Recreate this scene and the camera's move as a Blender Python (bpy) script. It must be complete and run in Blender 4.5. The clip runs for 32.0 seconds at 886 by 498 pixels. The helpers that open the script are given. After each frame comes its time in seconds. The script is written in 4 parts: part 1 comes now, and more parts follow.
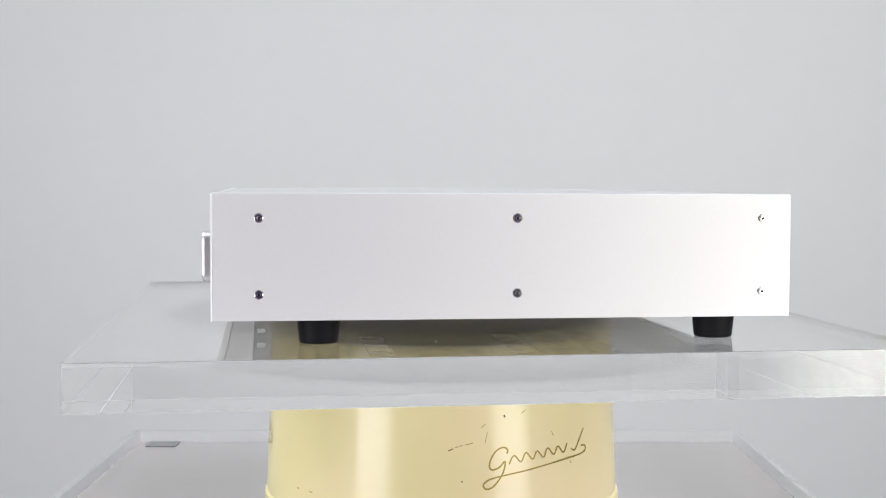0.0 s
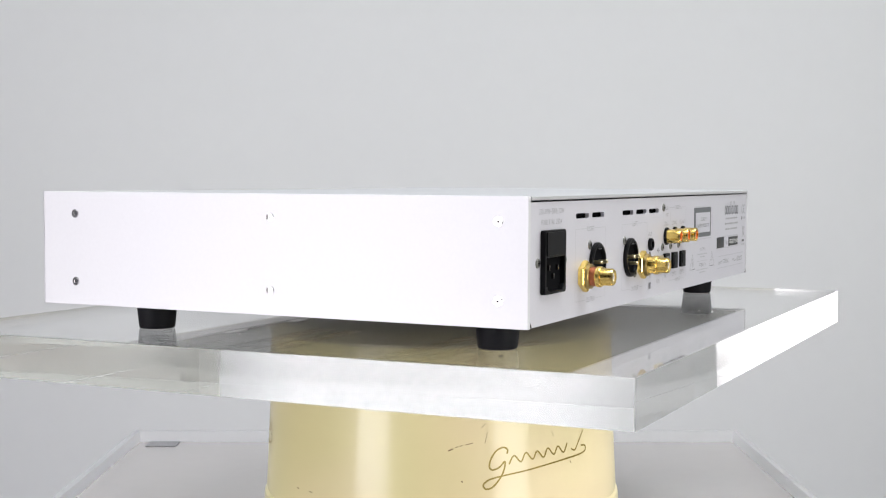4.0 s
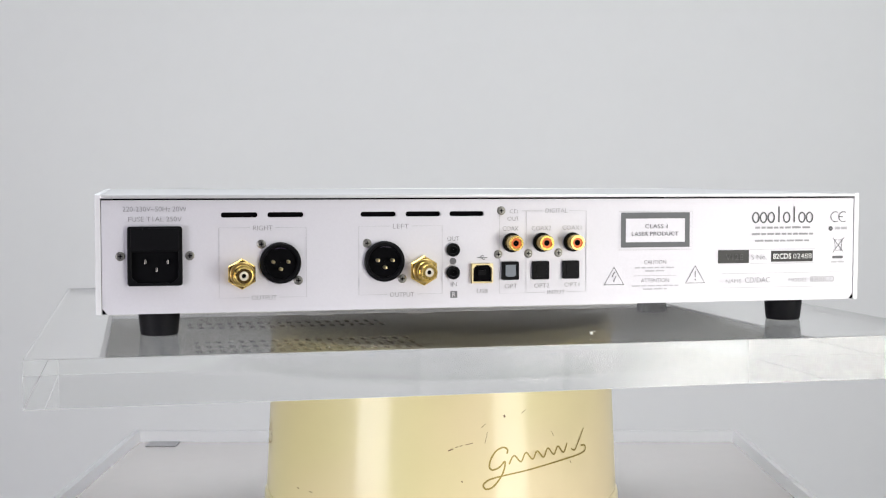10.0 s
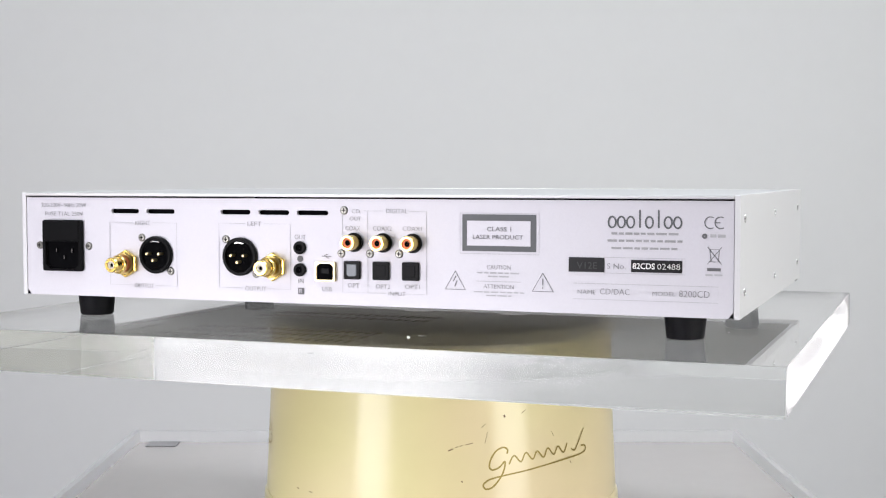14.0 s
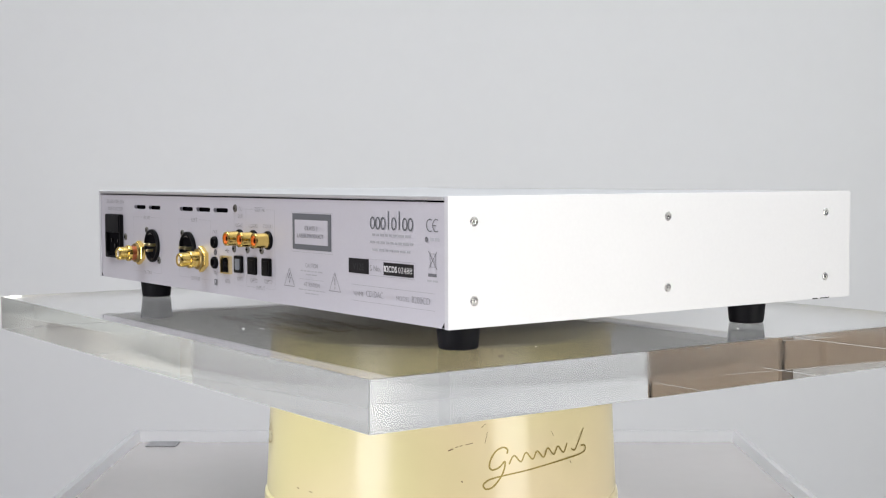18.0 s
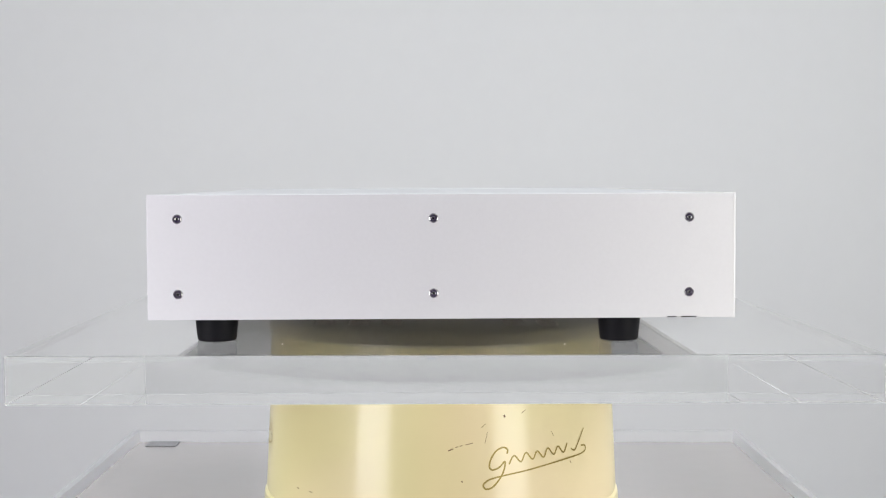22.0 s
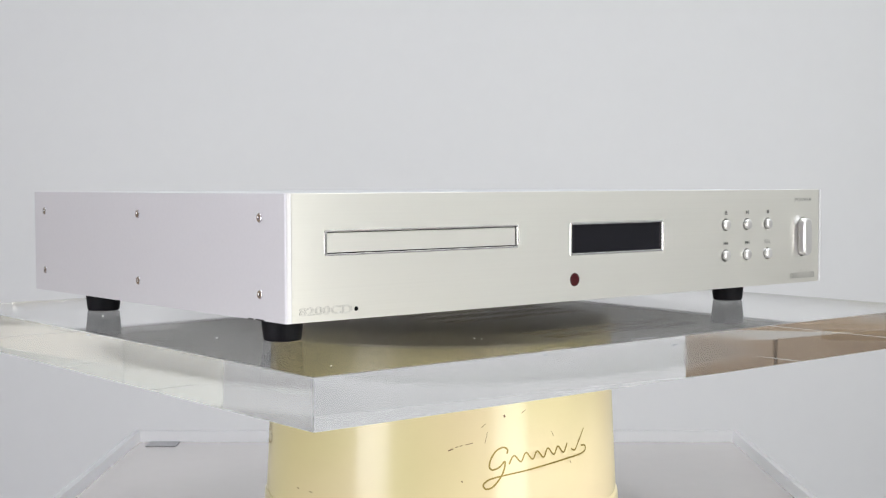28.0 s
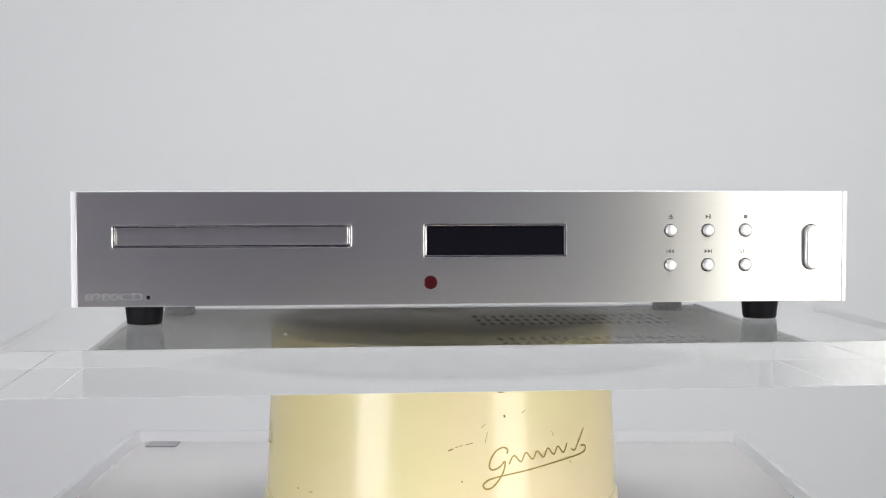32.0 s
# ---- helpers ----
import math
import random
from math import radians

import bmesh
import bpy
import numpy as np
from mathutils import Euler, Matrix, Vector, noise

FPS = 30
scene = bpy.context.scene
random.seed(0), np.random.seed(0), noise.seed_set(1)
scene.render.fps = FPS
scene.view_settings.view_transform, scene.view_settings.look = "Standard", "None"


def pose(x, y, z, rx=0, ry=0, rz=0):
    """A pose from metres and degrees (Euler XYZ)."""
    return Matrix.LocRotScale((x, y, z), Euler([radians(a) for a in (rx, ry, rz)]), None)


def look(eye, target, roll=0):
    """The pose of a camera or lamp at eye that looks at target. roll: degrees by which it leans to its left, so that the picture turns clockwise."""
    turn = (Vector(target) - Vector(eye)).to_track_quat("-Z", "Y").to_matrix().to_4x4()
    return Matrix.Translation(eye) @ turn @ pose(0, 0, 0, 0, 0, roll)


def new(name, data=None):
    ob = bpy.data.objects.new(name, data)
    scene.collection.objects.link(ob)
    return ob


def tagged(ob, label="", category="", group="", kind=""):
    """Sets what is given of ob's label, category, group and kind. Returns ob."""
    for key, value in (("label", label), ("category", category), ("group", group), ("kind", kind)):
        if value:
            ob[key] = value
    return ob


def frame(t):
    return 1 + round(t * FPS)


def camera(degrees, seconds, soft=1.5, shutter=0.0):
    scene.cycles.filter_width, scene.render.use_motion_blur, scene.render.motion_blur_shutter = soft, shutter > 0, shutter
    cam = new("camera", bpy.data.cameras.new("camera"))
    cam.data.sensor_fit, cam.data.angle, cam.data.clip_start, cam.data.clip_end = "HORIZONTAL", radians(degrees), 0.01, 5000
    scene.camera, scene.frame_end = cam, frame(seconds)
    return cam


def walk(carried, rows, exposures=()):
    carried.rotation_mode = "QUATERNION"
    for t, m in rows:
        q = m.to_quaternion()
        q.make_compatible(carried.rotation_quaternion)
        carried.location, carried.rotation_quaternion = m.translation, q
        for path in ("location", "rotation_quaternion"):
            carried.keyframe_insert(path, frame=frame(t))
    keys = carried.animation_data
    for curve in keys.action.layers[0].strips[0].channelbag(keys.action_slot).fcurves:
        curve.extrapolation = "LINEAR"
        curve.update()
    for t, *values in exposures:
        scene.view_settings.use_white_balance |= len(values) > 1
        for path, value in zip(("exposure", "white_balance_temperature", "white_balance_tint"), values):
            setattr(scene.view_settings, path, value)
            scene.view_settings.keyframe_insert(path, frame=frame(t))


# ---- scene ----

# camera: stands still
cam = camera(36.84, 32.0, soft=1.2)
EYE = pose(0, -0.902, 1.0, 90 - 2.956, 0, -0.023)
walk(cam, [(0.0, EYE), (32.0, EYE)], exposures=[(0.0, 0.14), (32.0, 0.14)])

# heights and places shared by several things
TABLE_Z = 0.750           # top of the clear table
PLATE_Z = 0.9142          # top of the turning plate
PLATE_T = 0.0243
W, D = 0.445, 0.3017      # player
Z0, Z1 = 0.0147, 0.0788   # underside and top of the player's body above its feet
YF, YB = -D / 2, D / 2


# ---- light ----
def area_lamp(name, eye, target, sx, sy, watts, colour):
    lamp = bpy.data.lights.new(name, "AREA")
    lamp.shape, lamp.size, lamp.size_y, lamp.energy, lamp.color = "RECTANGLE", sx, sy, watts, colour
    ob = new(name, lamp)
    ob.matrix_world = look(eye, target)
    return ob


def soft_edges(lamp, *fades):
    """A diffuser that fades out towards its border: fades are the widths of its dim borders as shares of the cloth."""
    lamp.use_nodes = True
    nt = lamp.node_tree
    em = nt.nodes["Emission"]
    geo = nt.nodes.new("ShaderNodeNewGeometry")
    sep = nt.nodes.new("ShaderNodeSeparateXYZ")
    nt.links.new(geo.outputs["Parametric"], sep.inputs[0])
    last = None
    for k, fade in enumerate(fades):
        off = nt.nodes.new("ShaderNodeMath")
        off.operation = "SUBTRACT"
        nt.links.new(sep.outputs[k], off.inputs[0])
        off.inputs[1].default_value = 0.5
        dist = nt.nodes.new("ShaderNodeMath")
        dist.operation = "ABSOLUTE"
        nt.links.new(off.outputs[0], dist.inputs[0])
        ramp = nt.nodes.new("ShaderNodeMapRange")
        ramp.interpolation_type = "SMOOTHSTEP"
        ramp.inputs[1].default_value, ramp.inputs[2].default_value = 0.5 - fade, 0.5
        ramp.inputs[3].default_value, ramp.inputs[4].default_value = 1.0, 0.06
        nt.links.new(dist.outputs[0], ramp.inputs[0])
        if last:
            mul = nt.nodes.new("ShaderNodeMath")
            mul.operation = "MULTIPLY"
            nt.links.new(last.outputs[0], mul.inputs[0])
            nt.links.new(ramp.outputs[0], mul.inputs[1])
            nt.links.new(mul.outputs[0], em.inputs["Strength"])
        last = ramp


SOFTBOXES = [((-0.765, -0.85, 0.86), (1.0, 0.965, 1.0)), ((0.775, -0.84, 0.86), (1.0, 0.975, 0.89))]
for eye, colour in SOFTBOXES:
    soft_edges(area_lamp("softbox_lamp", eye, (0, 0, 0.88), 0.56, 0.72, 11.0, colour).data, 0.27, 0.30)
# two unseen overhead fills, added to brighten the room and its walls
area_lamp("overhead_fill", (0.74, -0.36, 2.66), (0.74, -0.36, 0), 0.9, 0.9, 29.7, (0.905, 0.958, 1.0))
area_lamp("overhead_fill", (-0.95, -0.42, 2.66), (-0.95, -0.42, 0), 1.1, 1.1, 30.5, (0.905, 0.958, 1.0))
world = bpy.data.worlds.new("world")
scene.world = world
world.use_nodes = True
world.node_tree.nodes["Background"].inputs[0].default_value = (0.8, 0.87, 1.0, 1)
world.node_tree.nodes["Background"].inputs[1].default_value = 0.1


# ---- materials ----
def mat(name, colour, rough=0.5, metal=0.0, grain=0.0, scale=60.0, bump=0.0, stretch=(1, 1, 1), aniso=0.0, rvar=0.0,
        trans=0.0, ior=1.5, coat=0.0, spec=0.5, blot=0.0, tone=None, tone_scale=8.0):
    m = bpy.data.materials.new(name)
    m.use_nodes = True
    nt = m.node_tree
    b = nt.nodes["Principled BSDF"]
    c = (*colour, 1)
    b.inputs["Base Color"].default_value = c
    b.inputs["Roughness"].default_value = rough
    b.inputs["Metallic"].default_value = metal
    b.inputs["IOR"].default_value = ior
    b.inputs["Transmission Weight"].default_value = trans
    b.inputs["Coat Weight"].default_value = coat
    b.inputs["Coat Roughness"].default_value = 0.08
    b.inputs["Specular IOR Level"].default_value = spec
    if aniso:
        b.inputs["Anisotropic"].default_value = aniso
        b.inputs["Anisotropic Rotation"].default_value = 0.25
        tg = nt.nodes.new("ShaderNodeTangent")
        tg.direction_type, tg.axis = "RADIAL", "Z"
        nt.links.new(tg.outputs[0], b.inputs["Tangent"])
    if grain or bump or rvar or blot:
        tc = nt.nodes.new("ShaderNodeTexCoord")
        mp = nt.nodes.new("ShaderNodeMapping")
        mp.inputs["Scale"].default_value = stretch
        nt.links.new(tc.outputs["Object"], mp.inputs[0])
        nz = nt.nodes.new("ShaderNodeTexNoise")
        nz.inputs["Scale"].default_value, nz.inputs["Detail"].default_value = scale, 5
        nt.links.new(mp.outputs[0], nz.inputs["Vector"])
        big = nt.nodes.new("ShaderNodeTexNoise")
        big.inputs["Scale"].default_value, big.inputs["Detail"].default_value = scale * 0.07, 3
        nt.links.new(tc.outputs["Object"], big.inputs["Vector"])
        if grain or blot:
            g1 = nt.nodes.new("ShaderNodeMapRange")
            g1.inputs[3].default_value, g1.inputs[4].default_value = 1 - grain, 1 + grain
            nt.links.new(nz.outputs[0], g1.inputs[0])
            g2 = nt.nodes.new("ShaderNodeMapRange")
            g2.inputs[3].default_value, g2.inputs[4].default_value = 1 - blot, 1 + blot
            nt.links.new(big.outputs[0], g2.inputs[0])
            mul = nt.nodes.new("ShaderNodeMath")
            mul.operation = "MULTIPLY"
            nt.links.new(g1.outputs[0], mul.inputs[0])
            nt.links.new(g2.outputs[0], mul.inputs[1])
            mx = nt.nodes.new("ShaderNodeVectorMath")
            mx.operation = "SCALE"
            mx.inputs[0].default_value = colour
            nt.links.new(mul.outputs[0], mx.inputs["Scale"])
            nt.links.new(mx.outputs[0], b.inputs["Base Color"])
            if tone:
                tn = nt.nodes.new("ShaderNodeTexNoise")
                tn.inputs["Scale"].default_value, tn.inputs["Detail"].default_value = tone_scale, 2
                nt.links.new(tc.outputs["Object"], tn.inputs["Vector"])
                tr = nt.nodes.new("ShaderNodeMapRange")
                tr.inputs[1].default_value, tr.inputs[2].default_value = 0.40, 0.66
                nt.links.new(tn.outputs[0], tr.inputs[0])
                mc = nt.nodes.new("ShaderNodeMix")
                mc.data_type = "RGBA"
                nt.links.new(tr.outputs[0], mc.inputs[0])
                mc.inputs[6].default_value = c
                mc.inputs[7].default_value = (*tone, 1)
                nt.links.new(mc.outputs[2], mx.inputs[0])
        if rvar:
            rr = nt.nodes.new("ShaderNodeMapRange")
            rr.inputs[3].default_value, rr.inputs[4].default_value = rough - rvar, rough + rvar
            nt.links.new(nz.outputs[0], rr.inputs[0])
            nt.links.new(rr.outputs[0], b.inputs["Roughness"])
        if bump:
            bp = nt.nodes.new("ShaderNodeBump")
            bp.inputs["Strength"].default_value, bp.inputs["Distance"].default_value = bump, 0.0005
            nt.links.new(nz.outputs[0], bp.inputs["Height"])
            nt.links.new(bp.outputs[0], b.inputs["Normal"])
    return m


WALL = mat("wall_paint", (0.755, 0.755, 0.755), 0.85, grain=0.015, scale=30, bump=0.1, blot=0.02)
WESTPAINT = mat("pale_taupe_paint", (0.64, 0.615, 0.59), 0.85, grain=0.015, scale=30, bump=0.1, blot=0.03)
EASTPAINT = mat("pale_warm_paint", (0.89, 0.88, 0.815), 0.85, grain=0.015, scale=30, bump=0.1, blot=0.03)
CEIL = mat("ceiling_paint", (0.8, 0.8, 0.8), 0.9, grain=0.02, scale=20, bump=0.1)
# shade behind the camera, put into near-black lavender for the metal to mirror
SHADE = mat("dark_lavender_shade", (0.066, 0.040, 0.112), 0.85, grain=0.02, scale=30, bump=0.1, blot=0.04)
ASH = mat("limed_ash_veneer", (0.81, 0.795, 0.735), 0.5, grain=0.05, scale=14, stretch=(1, 0.5, 6), blot=0.05)
OAK = mat("brown_oak_veneer", (0.34, 0.245, 0.165), 0.4, grain=0.18, scale=12, stretch=(1, 6, 0.5), bump=0.05, blot=0.1)
SLATE = mat("slate_laminate", (0.13, 0.13, 0.15), 0.4, grain=0.08, scale=30, blot=0.1)
ACRYLIC = mat("clear_acrylic", (0.985, 0.992, 0.988), 0.0, trans=1.0, ior=1.49)
SCUFFED = mat("scuffed_acrylic_underside", (0.95, 0.945, 0.93), 0.02, trans=1.0, ior=1.49)
SAWN = mat("satin_acrylic_edge", (0.985, 0.99, 0.98), 0.0, trans=1.0, ior=1.49)
FROST = mat("frosted_arris", (0.97, 0.97, 0.96), 0.75, trans=1.0, ior=1.2)
nt = SCUFFED.node_tree
tc = nt.nodes.new("ShaderNodeTexCoord")
ln = nt.nodes.new("ShaderNodeVectorMath")
ln.operation = "LENGTH"
mr = nt.nodes.new("ShaderNodeMapRange")
mr.inputs[1].default_value, mr.inputs[2].default_value, mr.inputs[3].default_value, mr.inputs[4].default_value = 0.14, 0.20, 0.20, 0.0
nt.links.new(tc.outputs["Object"], ln.inputs[0])
nt.links.new(ln.outputs["Value"], mr.inputs[0])
nt.links.new(mr.outputs[0], nt.nodes["Principled BSDF"].inputs["Roughness"])
# greyish buff, set apart from the cream to blend with its surroundings
DRUMTOP = mat("buff_drum_top", (0.46, 0.42, 0.30), 0.22, grain=0.08, scale=60, blot=0.12, tone=(0.38, 0.345, 0.25), tone_scale=14)
CREAM = mat("cream_enamel", (0.655, 0.59, 0.305), 0.42, grain=0.03, scale=35, coat=0.45, blot=0.05, bump=0.02, rvar=0.03, tone=(0.71, 0.585, 0.365), tone_scale=7)
PLINTH = mat("white_plinth", (0.75, 0.75, 0.75), 0.6, grain=0.03, scale=60, bump=0.05)
FLOOR = mat("pale_floor", (0.45, 0.425, 0.468), 0.5, grain=0.05, scale=40, blot=0.05)
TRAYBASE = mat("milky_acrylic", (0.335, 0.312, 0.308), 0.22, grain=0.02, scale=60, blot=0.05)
RIM = mat("cloudy_acrylic_edge", (0.90, 0.895, 0.90), 0.28, trans=0.92, ior=1.14)
CORNERPAD = mat("grey_pad", (0.21, 0.205, 0.21), 0.6, grain=0.05, scale=200)
PAD = mat("grey_buff_hub", (0.36, 0.345, 0.28), 0.9, grain=0.2, scale=200, bump=0.2)
GILT = mat("worn_gold_ink", (0.27, 0.20, 0.045), 0.4, metal=0.35, grain=0.25, scale=200)
SCUFF = mat("brown_scuff", (0.17, 0.10, 0.05), 0.7, grain=0.3, scale=300)
SIDE = mat("satin_silver_paint", (0.715, 0.713, 0.737), 0.64, metal=0.85, grain=0.02, scale=500, stretch=(1, 1, 1), bump=0.03)
TOPP = mat("satin_top_paint", (0.63, 0.63, 0.645), 0.5, metal=0.85, grain=0.02, scale=500, bump=0.03)
BACKP = mat("pale_silver_paint", (0.655, 0.645, 0.695), 0.62, metal=0.85, grain=0.03, scale=900, bump=0.06)
BRUSH = mat("brushed_aluminium", (0.86, 0.85, 0.81), 0.33, metal=1.0, grain=0.025, scale=260, stretch=(0.03, 1, 6), bump=0.025, aniso=0.80, rvar=0.025)
SATIN = mat("satin_button", (0.72, 0.715, 0.72), 0.38, metal=1.0, grain=0.02, scale=500)
POLISH = mat("polished_aluminium", (0.70, 0.695, 0.70), 0.18, metal=1.0)
BLACK = mat("black_plastic", (0.006, 0.006, 0.007), 0.34, spec=0.06, grain=0.1, scale=300, bump=0.05)
RUBBER = mat("black_rubber_foot", (0.008, 0.008, 0.010), 0.5, grain=0.1, scale=200, bump=0.05, spec=0.08)
BLACKCLOTH = mat("black_cloth", (0.02, 0.02, 0.022), 0.8, grain=0.1, scale=300, bump=0.1, spec=0.2)
# near-black: the shade in hollows and recesses is put into this colour
VOID = mat("hollow_shade", (0.004, 0.004, 0.005), 0.8, spec=0.03)
VENT = mat("shaded_slot", (0.04, 0.038, 0.036), 0.8, spec=0.08)
GLASS = mat("black_display_glass", (0.006, 0.006, 0.008), 0.03, grain=0.01, scale=50, spec=0.8, ior=1.5)
IRGLASS = mat("dark_red_window", (0.05, 0.007, 0.009), 0.06, spec=0.36)
GOLD = mat("gold_plating", (0.80, 0.58, 0.17), 0.2, metal=1.0, grain=0.05, scale=400)
DARKGOLD = mat("dull_brass", (0.40, 0.29, 0.11), 0.35, metal=1.0, grain=0.1, scale=300)
PALEGOLD = mat("pale_gold", (0.74, 0.62, 0.36), 0.3, metal=1.0, grain=0.03, scale=300)
STEEL = mat("steel_screw", (0.74, 0.73, 0.73), 0.15, metal=1.0, grain=0.05, scale=500)
PINMETAL = mat("dull_pin_metal", (0.16, 0.155, 0.15), 0.25, metal=1.0, grain=0.05, scale=500)
MARKMETAL = mat("shallow_engraving", (0.48, 0.475, 0.465), 0.55, metal=0.9, grain=0.05, scale=500)
PALESTEEL = mat("dull_plated_screw", (0.24, 0.235, 0.22), 0.36, metal=1.0, grain=0.05, scale=500)
ORANGE = mat("orange_insert", (0.85, 0.17, 0.02), 0.4, grain=0.05, scale=300)
REDRING = mat("red_ring", (0.42, 0.13, 0.05), 0.35, metal=0.6, grain=0.05, scale=300)
PALEPLAST = mat("ivory_insert", (0.75, 0.70, 0.62), 0.45, grain=0.04, scale=300)
SMOKE = mat("grey_shutter", (0.16, 0.18, 0.21), 0.35, grain=0.05, scale=300)
INK = mat("grey_print", (0.13, 0.13, 0.142), 0.6, grain=0.05, scale=600)
LIGHTINK = mat("light_grey_print", (0.42, 0.42, 0.45), 0.6, grain=0.05, scale=600)
PALEINK = mat("pale_grey_print", (0.34, 0.34, 0.36), 0.6, grain=0.1, scale=900)
MIDINK = mat("mid_grey_print", (0.20, 0.20, 0.215), 0.6, grain=0.1, scale=900)
BAND = mat("slate_label_border", (0.10, 0.105, 0.115), 0.5, grain=0.05, scale=400)
BLACKLABEL = mat("black_label", (0.012, 0.012, 0.014), 0.35, spec=0.25, grain=0.1, scale=400)
WHITEINK = mat("white_print", (0.75, 0.75, 0.75), 0.5, grain=0.03, scale=500)
DIMINK = mat("dim_print", (0.03, 0.03, 0.034), 0.5, grain=0.05, scale=500)
ENGRAVE = mat("engraved_mark", (0.15, 0.148, 0.147), 0.5, metal=0.75, grain=0.05, scale=500)
DUST = mat("dust", (0.85, 0.85, 0.82), 0.9, grain=0.1, scale=900)
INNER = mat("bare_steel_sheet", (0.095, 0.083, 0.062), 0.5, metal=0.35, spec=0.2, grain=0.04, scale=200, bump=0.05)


# ---- building helpers ----
def part(name, bm, material, parent=None, label="", sharp=18):
    me = bpy.data.meshes.new(name)
    bmesh.ops.recalc_face_normals(bm, faces=bm.faces)
    for f in bm.faces:
        f.smooth = True
    for e in bm.edges:
        if len(e.link_faces) == 2 and e.calc_face_angle(0) > radians(sharp):
            e.smooth = False
    bm.to_mesh(me)
    bm.free()
    for m in material if isinstance(material, (list, tuple)) else (material,):
        me.materials.append(m)
    ob = new(name, me)
    ob.parent = parent
    if label:
        tagged(ob, label=label)
    return ob


def dup(ob, parent, offset):
    """The same part again, on the same mesh."""
    o = new(ob.name.split(".")[0], ob.data)
    o.parent = parent
    o.location = offset
    return o


def finish(bm, verts, m, mi):
    if m is not None:
        bmesh.ops.transform(bm, matrix=m, verts=verts)
    for f in {f for v in verts for f in v.link_faces}:
        f.material_index = mi


def box(bm, x0, x1, y0, y1, z0, z1, bev=0.0, seg=2, m=None, mi=0):
    r = bmesh.ops.create_cube(bm, size=1)
    vs = r["verts"]
    for v in vs:
        v.co = Vector((x0 if v.co.x < 0 else x1, y0 if v.co.y < 0 else y1, z0 if v.co.z < 0 else z1))
    if bev:
        es = list({e for v in vs for e in v.link_edges})
        r = bmesh.ops.bevel(bm, geom=es, offset=bev, segments=seg, profile=0.5, affect="EDGES", clamp_overlap=True)
        vs = list({v for f in r["faces"] for v in f.verts})
        seen, todo = set(vs), list(vs)
        while todo:
            for e in todo.pop().link_edges:
                for v in e.verts:
                    if v not in seen:
                        seen.add(v)
                        todo.append(v)
        vs = list(seen)
    finish(bm, vs, m, mi)


def lathe(bm, prof, n=32, m=None, mi=0, caps=True):
    """Turns (radius, height) pairs about z."""
    rings = []
    for r, h in prof:
        rings.append([bm.verts.new((r * math.cos(2 * math.pi * k / n), r * math.sin(2 * math.pi * k / n), h)) for k in range(n)])
    for a, b in zip(rings, rings[1:]):
        for k in range(n):
            bm.faces.new((a[k], a[(k + 1) % n], b[(k + 1) % n], b[k]))
    if caps:
        bm.faces.new(rings[0][::-1])
        bm.faces.new(rings[-1])
    finish(bm, [v for r in rings for v in r], m, mi)


def rrect(u0, v0, u1, v1, r=0.0, n=6):
    u0, u1, v0, v1 = min(u0, u1), max(u0, u1), min(v0, v1), max(v0, v1)
    r = min(r, (u1 - u0) / 2 - 1e-6, (v1 - v0) / 2 - 1e-6)
    if r <= 0:
        return [(u0, v0), (u1, v0), (u1, v1), (u0, v1)]
    out = []
    for cu, cv, a in ((u1 - r, v1 - r, 0), (u0 + r, v1 - r, 90), (u0 + r, v0 + r, 180), (u1 - r, v0 + r, 270)):
        for k in range(n + 1):
            t = radians(a + 90 * k / n)
            out.append((cu + r * math.cos(t), cv + r * math.sin(t)))
    return out


def circle(u, v, r, n=32):
    return [(u + r * math.cos(2 * math.pi * k / n), v + r * math.sin(2 * math.pi * k / n)) for k in range(n)]


def baked(curve, m, mi, bm):
    ob = bpy.data.objects.new("scratch", curve)
    scene.collection.objects.link(ob)
    dg = bpy.context.evaluated_depsgraph_get()
    me = bpy.data.meshes.new_from_object(ob.evaluated_get(dg))
    bpy.data.objects.remove(ob)
    bpy.data.curves.remove(curve)
    me.transform(m)
    k = len(bm.faces)
    bm.from_mesh(me)
    bm.faces.ensure_lookup_table()
    for f in bm.faces[k:]:
        f.material_index = mi
    bpy.data.meshes.remove(me)


def plate(bm, outlines, n0, n1, m, mi=0, bev=0.0):
    """A flat plate with holes in panel space: outlines in (u, v), from depth n0 to n1 along the panel's normal."""
    cu = bpy.data.curves.new("c", "CURVE")
    cu.dimensions, cu.fill_mode = "2D", "BOTH"
    cu.extrude = (n1 - n0) / 2 - bev
    cu.bevel_depth, cu.bevel_resolution, cu.offset = bev, 1, -bev
    for pts in outlines:
        sp = cu.splines.new("POLY")
        sp.points.add(len(pts) - 1)
        sp.points.foreach_set("co", [c for u, v in pts for c in (u, v, 0, 1)])
        sp.use_cyclic_u = True
    baked(cu, m @ Matrix.Translation((0, 0, (n0 + n1) / 2)), mi, bm)
    bmesh.ops.remove_doubles(bm, verts=bm.verts, dist=1e-6)


